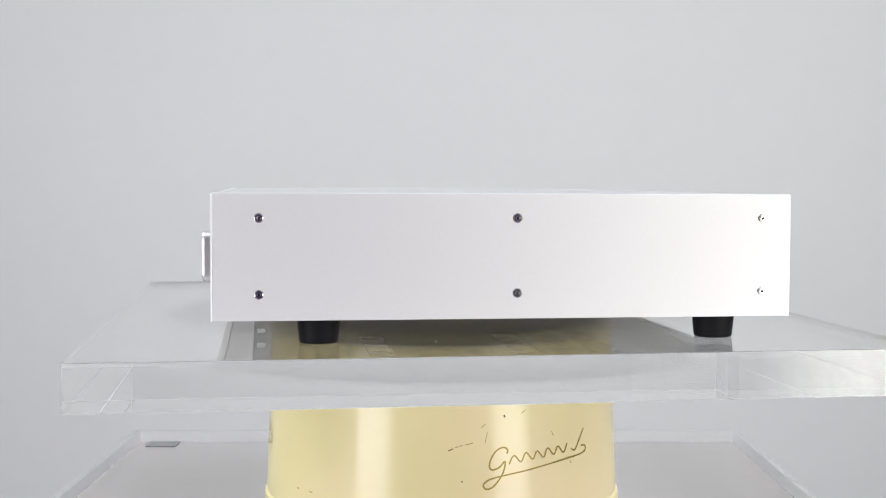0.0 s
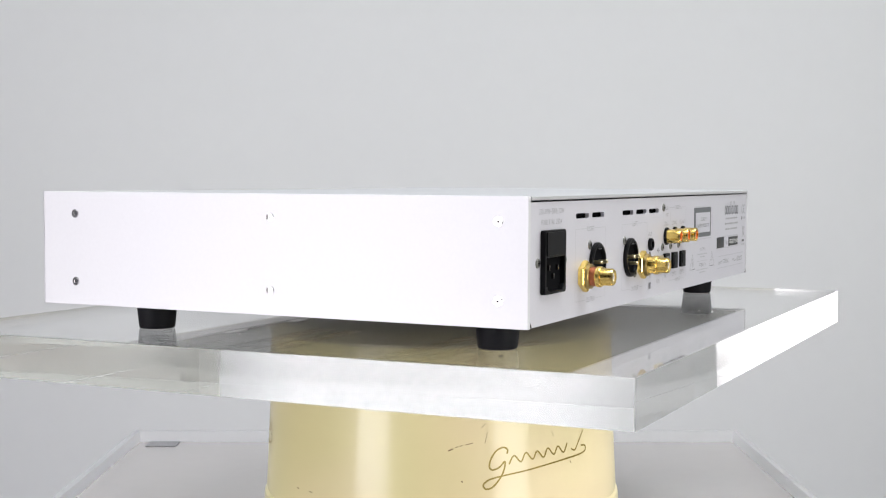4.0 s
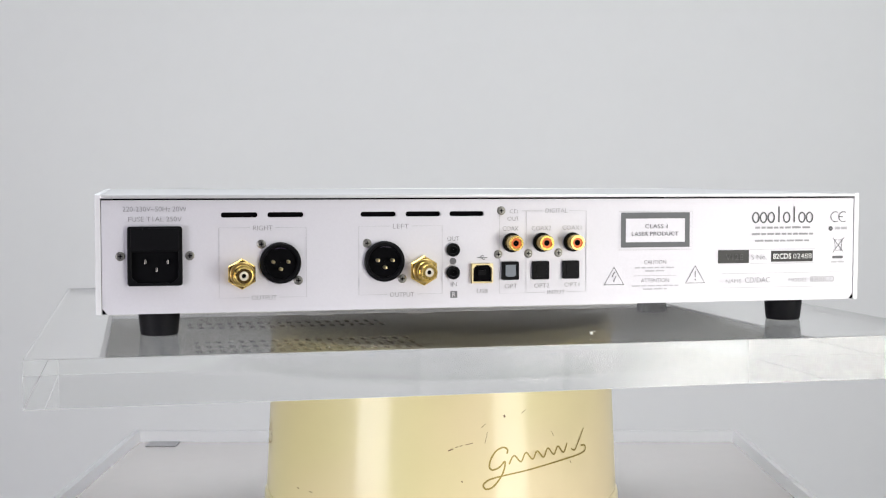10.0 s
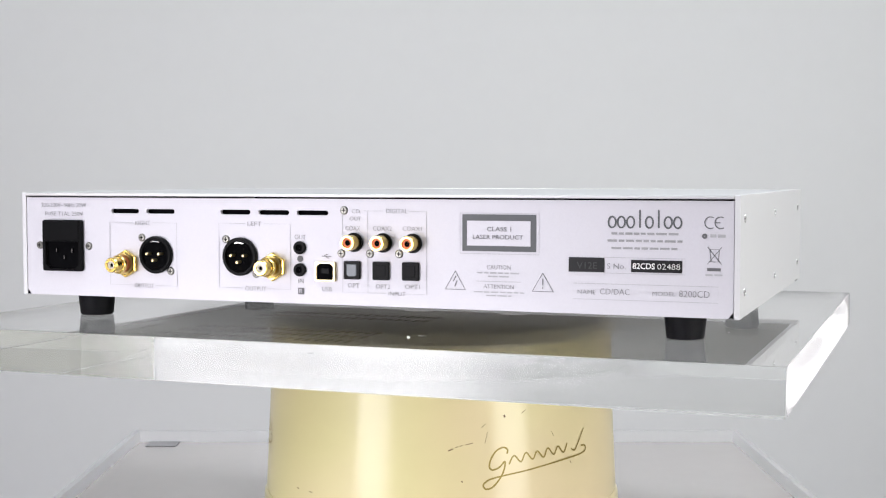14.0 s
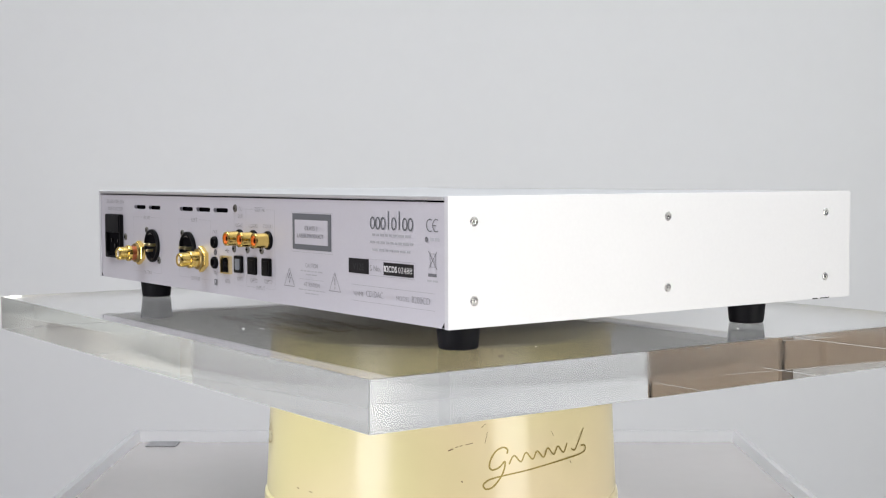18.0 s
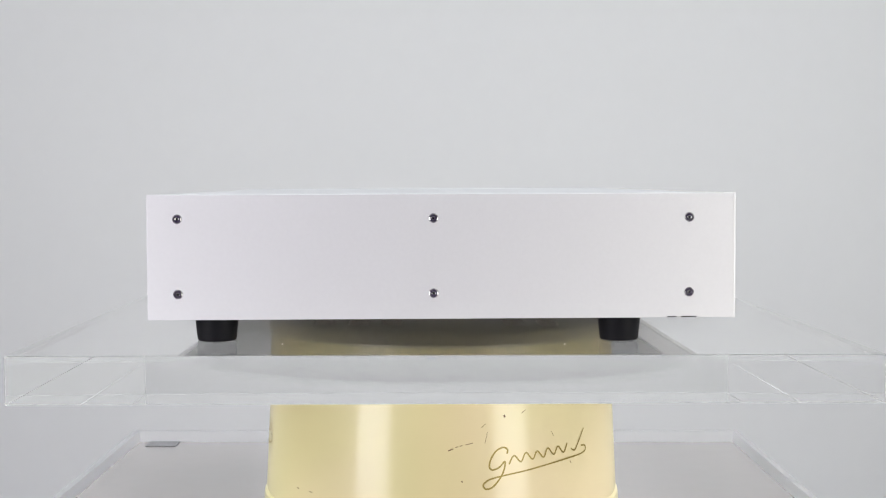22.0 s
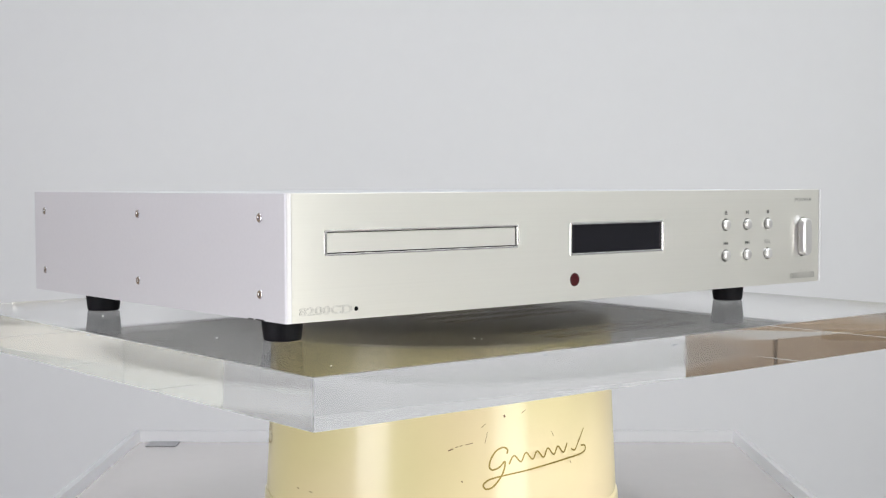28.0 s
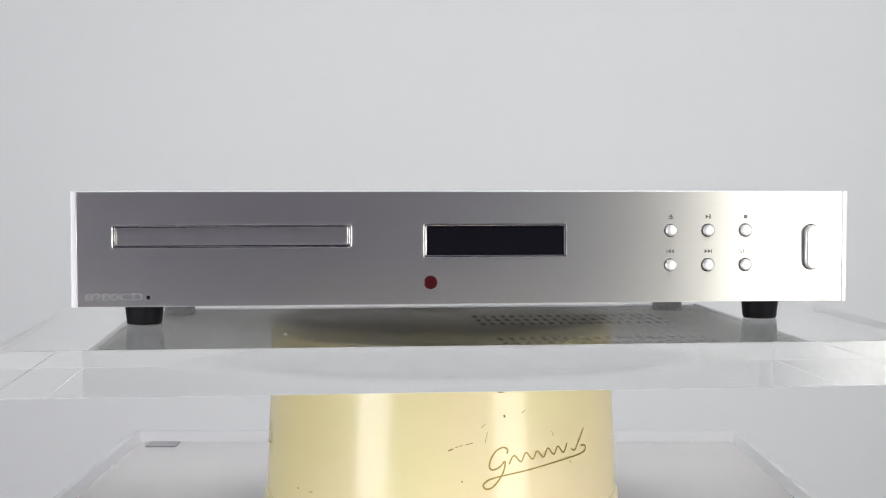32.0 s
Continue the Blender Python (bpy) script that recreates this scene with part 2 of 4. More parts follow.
def lettering(bm, text, u0, v0, u1, v1, n, m, mi=0, bold=0.0, outline=0.0):
    """Words that fill the box (u0, v0)-(u1, v1) of a panel, n above it."""
    cu = bpy.data.curves.new("t", "FONT")
    cu.body, cu.resolution_u, cu.offset = text, 3, bold
    if outline:
        cu.fill_mode, cu.bevel_depth, cu.bevel_resolution = "NONE", outline, 0
    ob = bpy.data.objects.new("scratch", cu)
    scene.collection.objects.link(ob)
    me = bpy.data.meshes.new_from_object(ob.evaluated_get(bpy.context.evaluated_depsgraph_get()))
    bpy.data.objects.remove(ob)
    bpy.data.curves.remove(cu)
    xs, ys = [v.co.x for v in me.vertices], [v.co.y for v in me.vertices]
    sx, sy = (u1 - u0) / (max(xs) - min(xs)), (v1 - v0) / (max(ys) - min(ys))
    me.transform(m @ Matrix.Translation((u0 - min(xs) * sx, v0 - min(ys) * sy, n)) @ Matrix.Diagonal((sx, sy, 0.01, 1)))
    k = len(bm.faces)
    bm.from_mesh(me)
    bm.faces.ensure_lookup_table()
    for f in bm.faces[k:]:
        f.material_index = mi
    bpy.data.meshes.remove(me)


def stroke(bm, pts, width, place, closed=False, mi=0):
    """A flat ribbon along pts (u, v); place(u, v) puts it on its surface."""
    vs = []
    k = len(pts)
    for i in range(k):
        a = pts[i - 1] if i or closed else pts[i]
        b = pts[(i + 1) % k] if i < k - 1 or closed else pts[i]
        du, dv = b[0] - a[0], b[1] - a[1]
        l = math.hypot(du, dv) or 1
        du, dv = du / l * width / 2, dv / l * width / 2
        u, v = pts[i]
        vs.append((bm.verts.new(place(u - dv, v + du)), bm.verts.new(place(u + dv, v - du))))
    for i in range(k if closed else k - 1):
        (a, b), (c, d) = vs[i], vs[(i + 1) % k]
        f = bm.faces.new((a, b, d, c))
        f.material_index = mi


def smooth_line(pts, n=8):
    """A Catmull-Rom line through pts."""
    out = []
    q = [pts[0], *pts, pts[-1]]
    for i in range(1, len(q) - 2):
        for k in range(n):
            t = k / n
            out.append(tuple(0.5 * (2 * q[i][j] + (q[i + 1][j] - q[i - 1][j]) * t + (2 * q[i - 1][j] - 5 * q[i][j] + 4 * q[i + 1][j] - q[i + 2][j]) * t * t
                                    + (3 * q[i][j] - q[i - 1][j] - 3 * q[i + 1][j] + q[i + 2][j]) * t ** 3) for j in (0, 1)))
    out.append(pts[-1])
    return out


# panel spaces: u to the viewer's right, v up, n outwards
FRONT = Matrix(((1, 0, 0, 0), (0, 0, -1, YF), (0, 1, 0, -0.0007), (0, 0, 0, 1)))
BACK = Matrix(((-1, 0, 0, 0), (0, 0, 1, YB), (0, 1, 0, 0.0005), (0, 0, 0, 1)))
RIGHT = Matrix(((0, 0, 1, W / 2), (1, 0, 0, 0), (0, 1, 0, 0), (0, 0, 0, 1)))
LEFT = Matrix(((0, 0, -1, -W / 2), (-1, 0, 0, 0), (0, 1, 0, 0), (0, 0, 0, 1)))


def at(m, u, v, n=0.0):
    return m @ Matrix.Translation((u, v, n))


# ---- the room ----
RX, EX, RY0, RY1, RZ = 2.6, 1.55, -3.6, 1.7, 2.7
T = 0.12


def slab(name, x0, x1, y0, y1, z0, z1, material, label, category):
    bm = bmesh.new()
    box(bm, x0, x1, y0, y1, z0, z1)
    return tagged(part(name, bm, material), label=label, category=category, kind="structure")


slab("wall_north", -RX - T, EX + T, RY1, RY1 + T, 0, RZ, WALL, "plain pale grey painted wall behind the table", "wall")
slab("wall_south", -RX - T, EX + T, RY0 - T, RY0, 0, RZ, SHADE, "unseen wall behind the camera, shade put into its dark lavender colour", "wall")
slab("wall_west", -RX - T, -RX, RY0, RY1, 0, RZ, WESTPAINT, "plain pale taupe painted side wall", "wall")
slab("wall_east", EX, EX + T, RY0, RY1, 0, RZ, EASTPAINT, "plain pale warm white painted side wall", "wall")
slab("ceiling", -RX - T, EX + T, RY0 - T, RY1 + T, RZ, RZ + T, CEIL, "plain white ceiling", "ceiling")
slab("floor", -RX - T, EX + T, RY0 - T, RY1 + T, -T, 0, FLOOR, "plain pale grey floor", "floor")
# furniture along the west wall, seen through the edges of the turning plate
def cupboard(label, y0, y1, x1, height, doors, material, grip):
    ob = tagged(new("cupboard"), label=label, category="cupboard")
    ob.location = (-RX + 0.002, y0, 0)
    w, d = y1 - y0, x1 + RX - 0.022
    bm = bmesh.new()
    box(bm, 0, d, 0, w, 0.0, height, bev=0.003, seg=1)
    part("body", bm, material, ob)
    dw = w / doors
    for k in range(doors):
        bm = bmesh.new()
        box(bm, d + 0.001, d + 0.02, k * dw + 0.003, (k + 1) * dw - 0.003, 0.08, height - 0.02, bev=0.003, seg=1)
        door = part("door", bm, material, ob)
        bm = bmesh.new()
        y = (k + 1) * dw - 0.05 if k % 2 == 0 else k * dw + 0.05
        box(bm, d + 0.021, d + 0.045, y - 0.006, y + 0.006, grip, grip + 0.15, bev=0.004)
        part("handle", bm, STEEL, door)


cupboard("tall brown wooden cupboard standing against the side wall", 0.42, 1.02, -2.2, 2.0, 2, OAK, 0.95)
cupboard("low brown wooden cupboard beside the tall one", -0.16, 0.415, -2.2, 1.15, 2, OAK, 0.8)
cupboard("low slate grey cupboard with five narrow doors", -1.66, -0.165, -2.25, 1.13, 5, SLATE, 0.8)

# unseen low sideboard along the east wall, added to darken the display window's reflection
board = tagged(new("sideboard"), label="unseen low pale wooden sideboard, added so the display mirrors its thick dark top", category="sideboard")
board.location = (EX - 0.402, -1.3, 0)
bm = bmesh.new()
box(bm, 0, 0.4, 0, 2.2, 0.1, 0.869, bev=0.003, seg=1)
part("body", bm, ASH, board)
bm = bmesh.new()
box(bm, -0.03, 0.4, -0.01, 2.21, 0.87, 0.965, bev=0.004, seg=1)
part("top", bm, SLATE, board, "thick dark slate grey top, added for the display to mirror")
for k in range(4):
    bm = bmesh.new()
    box(bm, -0.02, -0.001, k * 0.55 + 0.003, k * 0.55 + 0.547, 0.12, 0.86, bev=0.003, seg=1)
    door = part("door", bm, ASH, board)
    bm = bmesh.new()
    box(bm, -0.04, -0.021, k * 0.55 + 0.2, k * 0.55 + 0.35, 0.80, 0.812, bev=0.004)
    part("handle", bm, DARKGOLD, door)
for x in (0.03, 0.33):
    for y in (0.05, 2.11):
        bm = bmesh.new()
        box(bm, x, x + 0.04, y, y + 0.04, 0, 0.0995, bev=0.002, seg=1)
        part("leg", bm, ASH, board)


# two softboxes on stands, beside the camera
def softbox(eye):
    ob = tagged(new("softbox"), label="square photographic softbox with a white cloth on a black stand", category="softbox", group="softboxes beside the camera")
    ob.matrix_world = Matrix.Translation((eye[0], eye[1], 0)) @ pose(0, 0, 0, 0, 0, math.degrees(math.atan2(eye[0], -eye[1])))
    z = eye[2]
    bm = bmesh.new()
    a = [bm.verts.new((x, 0.012, z + h)) for x, h in ((-0.29, -0.37), (0.29, -0.37), (0.29, 0.37), (-0.29, 0.37))]
    b = [bm.verts.new((x, -0.22, z + h)) for x, h in ((-0.07, -0.07), (0.07, -0.07), (0.07, 0.07), (-0.07, 0.07))]
    for k in range(4):
        bm.faces.new((a[k], a[(k + 1) % 4], b[(k + 1) % 4], b[k]))
    bm.faces.new(b)
    bm.faces.new([bm.verts.new((v.co.x * 0.98, -0.006, z + (v.co.z - z) * 0.98)) for v in a])
    part("hood", bm, BLACKCLOTH, ob, "black cloth hood")
    bm = bmesh.new()
    lathe(bm, [(0.055, -0.10), (0.06, -0.09), (0.06, 0.05), (0.05, 0.06)], n=24, m=pose(0, -0.28, z, 90))
    part("lamp_head", bm, BLACK, ob)
    bm = bmesh.new()
    lathe(bm, [(0.014, 0.24), (0.014, z - 0.05), (0.012, z - 0.045)], n=16, m=pose(0, -0.28, 0))
    part("pole", bm, BLACK, ob)
    for k in range(3):
        bm = bmesh.new()
        box(bm, -0.009, 0.009, 0.0, 0.46, -0.006, 0.006, bev=0.002, m=pose(0, -0.28, 0.26, 0, 0, 60 + 120 * k) @ pose(0, 0, 0, -33))
        part("leg", bm, BLACK, ob)


for eye, colour in SOFTBOXES:
    softbox(eye)


# ---- plinth and tray ----
bm = bmesh.new()
box(bm, -0.24, 0.24, -0.22, 0.33, 0, TABLE_Z - 0.006, bev=0.002)
tagged(part("plinth", bm, PLINTH), label="plain white display plinth standing on the floor", category="plinth")
tray = tagged(new("tray"), label="pale translucent tray with a clear low rim on the plinth", category="tray")
tray.location = (-0.0058, 0.072, TABLE_Z)
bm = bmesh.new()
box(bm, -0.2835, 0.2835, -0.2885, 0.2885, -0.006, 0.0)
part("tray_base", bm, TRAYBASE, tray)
for x0, x1, y0, y1 in ((-0.2890, -0.2837, -0.2940, 0.2940), (0.2837, 0.2890, -0.2940, 0.2940), (-0.2836, 0.2836, 0.2887, 0.2940), (-0.2836, 0.2836, -0.2940, -0.2887)):
    bm = bmesh.new()
    box(bm, x0, x1, y0, y1, -0.006, 0.0105)
    part("rim", bm, RIM, tray, "clear acrylic edge strip").visible_shadow = False
bm = bmesh.new()
box(bm, -0.2735, -0.2445, 0.264, 0.2855, 0.0, 0.0012, bev=0.0005)
part("corner_pad", bm, CORNERPAD, tray, "small grey corner pad")


# ---- the cream drum ----
def drum_r(h):
    return 0.1207 if h < 0.0445 else 0.1183 - (h - 0.047) * 0.047


drum = tagged(new("turntable_drum"), label="round cream enamelled metal drum with worn gold script, scuffed", category="turntable base")
drum.location = (-0.0008, 0, TABLE_Z)
bm = bmesh.new()
lathe(bm, [(0.100, 0.0435), (0.1178, 0.0435), (0.1183, 0.047)] + [(drum_r(h), h) for h in (0.06, 0.08, 0.1, 0.115, 0.125)] +
      [(0.1142, 0.1282), (0.1136, 0.1292), (0.1060, 0.1292)], n=96)
part("drum_body", bm, CREAM, drum)
bm = bmesh.new()
lathe(bm, [(0.1055, 0.1270), (0.1146, 0.1284), (0.1146, 0.1296), (0.1138, 0.1302), (0.110, 0.1303), (0.02, 0.1303)], n=96)
part("drum_top", bm, DRUMTOP, drum, "greyish buff top of the drum")
bm = bmesh.new()
lathe(bm, [(0.112, 0.0), (0.1185, 0.0006), (0.1198, 0.003), (0.1200, 0.04), (0.1196, 0.0425), (0.1183, 0.0438), (0.101, 0.0434)], n=96)
part("base_rim", bm, CREAM, drum, "cream rolled lower rim")
bm = bmesh.new()
lathe(bm, [(0.004, 0.1300), (0.0180, 0.1300), (0.0180, 0.1391), (0.0174, 0.1397), (0.004, 0.1397)], n=32)
part("spindle_hub", bm, PAD, drum, "short hub that carries the plate")


def on_drum(a, h):
    a, h = radians(a), h / 1000
    r = drum_r(h) + 0.0003
    return (r * math.sin(a), -r * math.cos(a), h)


def drum_stroke(bm, pts, width):
    # width in millimetres, angles turned into millimetres of arc while the ribbon is laid
    k = 117.2 * math.pi / 180
    stroke(bm, smooth_line([(a * k, h) for a, h in pts], 6), width, lambda u, v: on_drum(u / k, v))


MARKS = [([(16.4, 72.1), (20.3, 73.3), (25.9, 74.7), (32.9, 76.6), (40.9, 78.3), (48.5, 79.6), (50.7, 81.4), (50.4, 84.0), (48.3, 84.6)], 0.95),
         ([(19.8, 85.9), (20.0, 88.3), (18.6, 89.8), (16.3, 87.7), (14.7, 82.8), (14.3, 78.5), (15.3, 76.7), (17.4, 78.1), (19.1, 81.3), (18.9, 76.9), (17.6, 71.6), (15.3, 66.5), (13.2, 65.4), (12.4, 67.9), (13.9, 70.7), (16.4, 72.1)], 1.05),
         ([(20.4 + 3.95 * k, 79.4 + 0.62 * k + h) for k, a in enumerate(((0.0, 5.0), (0.3, 5.6), (0.5, 5.2), (0.2, 5.4), (0.4, 5.0), (0.1, 5.4))) for h in a] , 0.85),
         ([(43.6, 84.0), (45.2, 82.6), (46.6, 85.8), (48.2, 90.0), (49.5, 93.5), (50.1, 95.1)], 0.85),
         ([(-82, 77.5), (-77, 76.8), (-72.5, 78.5), (-71.5, 82.5), (-73.5, 84)], 1.2),
         ([(-80, 85), (-74.5, 86), (-72.8, 91.5)], 1.0), ([(-81, 91), (-76.5, 87), (-75.5, 93)], 1.0)]
# the wave between the two loops leans forward
MARKS[2] = ([(a + (0.0 if k % 2 == 0 else 1.7), h) for k, (a, h) in enumerate(MARKS[2][0])], 0.95)
for pts, w in MARKS:
    bm = bmesh.new()
    drum_stroke(bm, pts, w)
    part("script_mark", bm, GILT, drum, "worn gold flourish printed on the drum")
for pts, w in (([(2.0, 88.9), (3.6, 90.2)], 0.7), ([(4.1, 90.9), (5.0, 91.3)], 0.5), ([(5.5, 91.6), (6.3, 91.9)], 0.5), ([(7.2, 92.4), (9.3, 93.2)], 0.4),
               ([(18.9, 109.2), (19.4, 107.9)], 1.1), ([(17.2, 123.6), (19.0, 123.2)], 1.6), ([(12.0, 102.4), (13.3, 104.5)], 0.3), ([(13.0, 92.5), (13.8, 99.5)], 0.25), ([(24.8, 109.5), (26.2, 111.5)], 0.4),
               ([(35.5, 96.5), (36.4, 93.6)], 0.3), ([(42.9, 76.8), (43.3, 75.0)], 0.35), ([(5.8, 70.6), (6.3, 70.2)], 0.8), ([(-21, 58), (-20.2, 57.3)], 1.0), ([(-22.6, 55), (-22.1, 54.4)], 0.9),
               ([(-24.5, 57), (-24.2, 56.3)], 0.7), ([(-44, 57), (-42.5, 57)], 0.5), ([(-50, 57.5), (-49, 57.2)], 0.6)):
    bm = bmesh.new()
    drum_stroke(bm, pts, w)
    part("scuff", bm, SCUFF, drum, "dark chip in the enamel")


# ---- the turning plate ----
acrylic = tagged(new("acrylic_plate"), label="thick clear acrylic plate turning on the cream drum", category="turning plate")
bm = bmesh.new()
box(bm, -0.252, 0.256, -0.215, 0.219, -PLATE_T, 0.0, bev=0.00018, seg=1)
for f in bm.faces:
    n, a = f.normal, f.calc_area()
    f.material_index = 1 if a < 0.005 else 0 if n.z > 0.9 else 2 if n.z < -0.9 else 3
slabp = part("slab", bm, [ACRYLIC, FROST, SCUFFED, SAWN], acrylic)
slabp.visible_shadow = False
for x, y, r in ((-0.046, 0.174, 0.0011), (0.106, 0.202, 0.0005), (-0.103, -0.157, 0.0004), (-0.206, 0.088, 0.0006), (0.196, -0.030, 0.0006), (-0.036, 0.201, 0.0004), (0.12, -0.19, 0.0004), (-0.21, -0.06, 0.0006), (-0.225, -0.19, 0.0006)):
    bm = bmesh.new()
    bmesh.ops.create_icosphere(bm, subdivisions=1, radius=r, matrix=pose(x, y, r * 0.3) @ Matrix.Diagonal((1, 0.7, 0.35, 1)))
    part("dust_speck", bm, DUST, acrylic)
for axis, x, y, z, w in ((0, -0.013, -0.2153, -0.0047, 0.004), (0, -0.112, -0.2153, -0.0020, 0.003), (0, -0.009, 0.2193, -0.0047, 0.004), (0, 0.087, 0.2193, -0.0024, 0.003), (1, -0.2523, 0.010, -0.0016, 0.004)):
    bm = bmesh.new()
    if axis == 0:
        box(bm, x - w / 2, x + w / 2, y - 0.0002, y + 0.0002, z - 0.0002, z + 0.0002)
    else:
        box(bm, x - 0.0002, x + 0.0002, y - w / 2, y + w / 2, z - 0.0002, z + 0.0002)
    part("nick", bm, SMOKE, acrylic, "tiny grey nick in the edge")
for x, y, w, a in ((-0.050, 0.1640, 0.0045, 8), (-0.1036, -0.1514, 0.004, 60)):
    bm = bmesh.new()
    box(bm, -w / 2, w / 2, -0.00015, 0.00015, 0.0001, 0.0002, m=pose(x, y, 0, 0, 0, a))
    part("scratch", bm, DUST, acrylic, "short pale scratch on the plate")


# ---- the player ----
player = tagged(new("cd_player"), label="silver disc player with a brushed front on four black feet", category="disc player")

# body sheets
# the bottom sheet has rows of punched vent slots, dark inside
VENTS = [(0.0315 + k * 0.00705, y) for y in (-0.080, -0.056, 0.031, 0.055, 0.079) for k in range(20)]
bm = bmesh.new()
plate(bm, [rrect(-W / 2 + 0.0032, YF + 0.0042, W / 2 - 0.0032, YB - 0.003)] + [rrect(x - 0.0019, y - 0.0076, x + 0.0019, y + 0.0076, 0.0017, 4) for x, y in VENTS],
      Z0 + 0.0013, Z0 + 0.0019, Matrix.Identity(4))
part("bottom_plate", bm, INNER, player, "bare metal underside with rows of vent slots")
# added sheet, coloured near-black as the shade above the vent slots
bm = bmesh.new()
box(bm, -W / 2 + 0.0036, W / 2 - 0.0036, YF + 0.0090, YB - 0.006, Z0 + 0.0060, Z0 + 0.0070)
part("vent_shade_sheet", bm, VOID, player, "near-black sheet for the shade above the vent slots")
bm = bmesh.new()
box(bm, -W / 2 + 0.0034, W / 2 - 0.0034, YF + 0.0045, YF + 0.0195, Z0 + 0.0002, Z0 + 0.0012)
part("front_lip", bm, SIDE, player, "pale folded lip behind the front panel")
bm = bmesh.new()
box(bm, -0.010, 0.010, -0.0027, 0.0027, -0.0010, 0.0, bev=0.0003, seg=1)
tab = part("bracket", bm, SATIN, player, "small pale bracket under the front")
tab.location = (-0.012, -0.1264, Z0 + 0.0014)
dup(tab, player, (0.066, -0.1264, Z0 + 0.0014))
bm = bmesh.new()
box(bm, -W / 2 + 0.0031, W / 2 - 0.0031, YF + 0.0032, YB + 0.0006, Z1 - 0.0022, Z1 - 0.0002, bev=0.0004)
part("top_cover", bm, TOPP, player)
# another near-black sheet, the shade behind the back slots
bm = bmesh.new()
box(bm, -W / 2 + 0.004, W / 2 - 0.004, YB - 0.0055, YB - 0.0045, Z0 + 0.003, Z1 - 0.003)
part("inner_shade_sheet", bm, VOID, player, "near-black sheet for the shade behind the slots")


def screw(bm, m, r=0.0023):
    lathe(bm, [(r * 1.05, -0.0005), (r * 1.05, 0.00006), (r * 0.98, 0.00006)], n=20, m=m, mi=0)
    lathe(bm, [(r * 0.98, 0.0), (r * 0.95, 0.0004), (r * 0.85, 0.00052), (r * 0.42, 0.00056), (r * 0.38, 0.0002), (0.0001, 0.0001)], n=20, m=m, mi=0)
    lathe(bm, [(r * 0.30, 0.00012), (r * 0.28, 0.00018)], n=6, m=m, mi=1)


for name, x0, x1, m, s in (("side_panel", W / 2 - 0.003, W / 2, RIGHT, 1), ("side_panel", -W / 2, -W / 2 + 0.003, LEFT, -1)):
    bm = bmesh.new()
    plate(bm, [rrect(YF + 0.0010 if s > 0 else YF, Z0, YB if s > 0 else YB - 0.0010, Z1, 0.0003, 2)], -0.003, 0, m, bev=0.0002)
    sp = part(name, bm, SIDE, player, "satin silver side panel with six socket screws")
    for u in (-0.1270, 0.0045, 0.1353):
        for v in (Z1 - 0.0124, Z1 - 0.0509):
            bm = bmesh.new()
            screw(bm, at(m, u * s, v))
            part("screw", bm, [STEEL, VOID], sp)

# the folded lip's two notches under one side: dark strips painted as shade
for u0, u1 in ((0.1228, 0.1308), (0.1158, 0.1206)):
    bm = bmesh.new()
    plate(bm, [rrect(u0, Z0 + 0.0001, u1, Z0 + 0.0007)], 0.0, 0.0002, LEFT)
    part("notch", bm, VENT, sp, "dark strip painted as the shade of a small notch in the lower edge")

# front
bm = bmesh.new()
plate(bm, [rrect(-W / 2 + 0.0032, Z0 + 0.0007, W / 2 - 0.0032, Z1 + 0.0007, 0.0004, 2), rrect(-0.1998, 0.0480, -0.0674, 0.0609, 0.0016), rrect(-0.0265, 0.0419, 0.0558, 0.0613, 0.0012),
           rrect(0.1954, 0.0335, 0.2058, 0.0604, 0.0052, 8)] + [circle(u, v, 0.0039, 24) for u in (0.1167, 0.1388, 0.1611) for v in (0.0569, 0.0369)], -0.004, 0, FRONT, bev=0.0003)
front = part("front_panel", bm, BRUSH, player, "brushed aluminium front panel")
for u0, u1 in ((-W / 2, -W / 2 + 0.0031), (W / 2 - 0.0031, W / 2)):
    bm = bmesh.new()
    s = 1 if u0 > 0 else -1
    line = [(W / 2 - 0.0031, YF + 0.0009), (W / 2 - 0.0031, YF - 0.0002)] + [(W / 2 - 0.0011 + 0.0011 * math.sin(radians(k * 15)), YF + 0.0009 - 0.0011 * math.cos(radians(k * 15))) for k in range(7)]
    ends = [[bm.verts.new((s * x, y, z)) for x, y in line] for z in (Z0, Z1)]
    bm.faces.new(ends[0])
    bm.faces.new(ends[1])
    for k in range(len(line)):
        j = (k + 1) % len(line)
        bm.faces.new((ends[0][k], ends[0][j], ends[1][j], ends[1][k]))
    part("corner_strip", bm, SIDE, player, "bright rounded corner edge", sharp=60)
# near-black sheet added as the shade behind the front openings
bm = bmesh.new()
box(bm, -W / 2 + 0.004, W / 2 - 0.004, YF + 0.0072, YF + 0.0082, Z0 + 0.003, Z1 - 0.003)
part("inner_shade_sheet", bm, VOID, player)
bm = bmesh.new()
plate(bm, [rrect(-0.1998, 0.0480, -0.0674, 0.0609, 0.0016), rrect(-0.1985, 0.0490, -0.0687, 0.0600, 0.0012)], -0.0032, 0.0003, FRONT, bev=0.0002)
part("tray_surround", bm, POLISH, front, "polished bevel round the disc tray")
bm = bmesh.new()
plate(bm, [rrect(-0.1979, 0.04955, -0.0693, 0.05945, 0.0008)], -0.004, -0.0006, FRONT, bev=0.0003)
part("disc_tray", bm, BRUSH, front, "brushed front of the closed disc tray")
bm = bmesh.new()
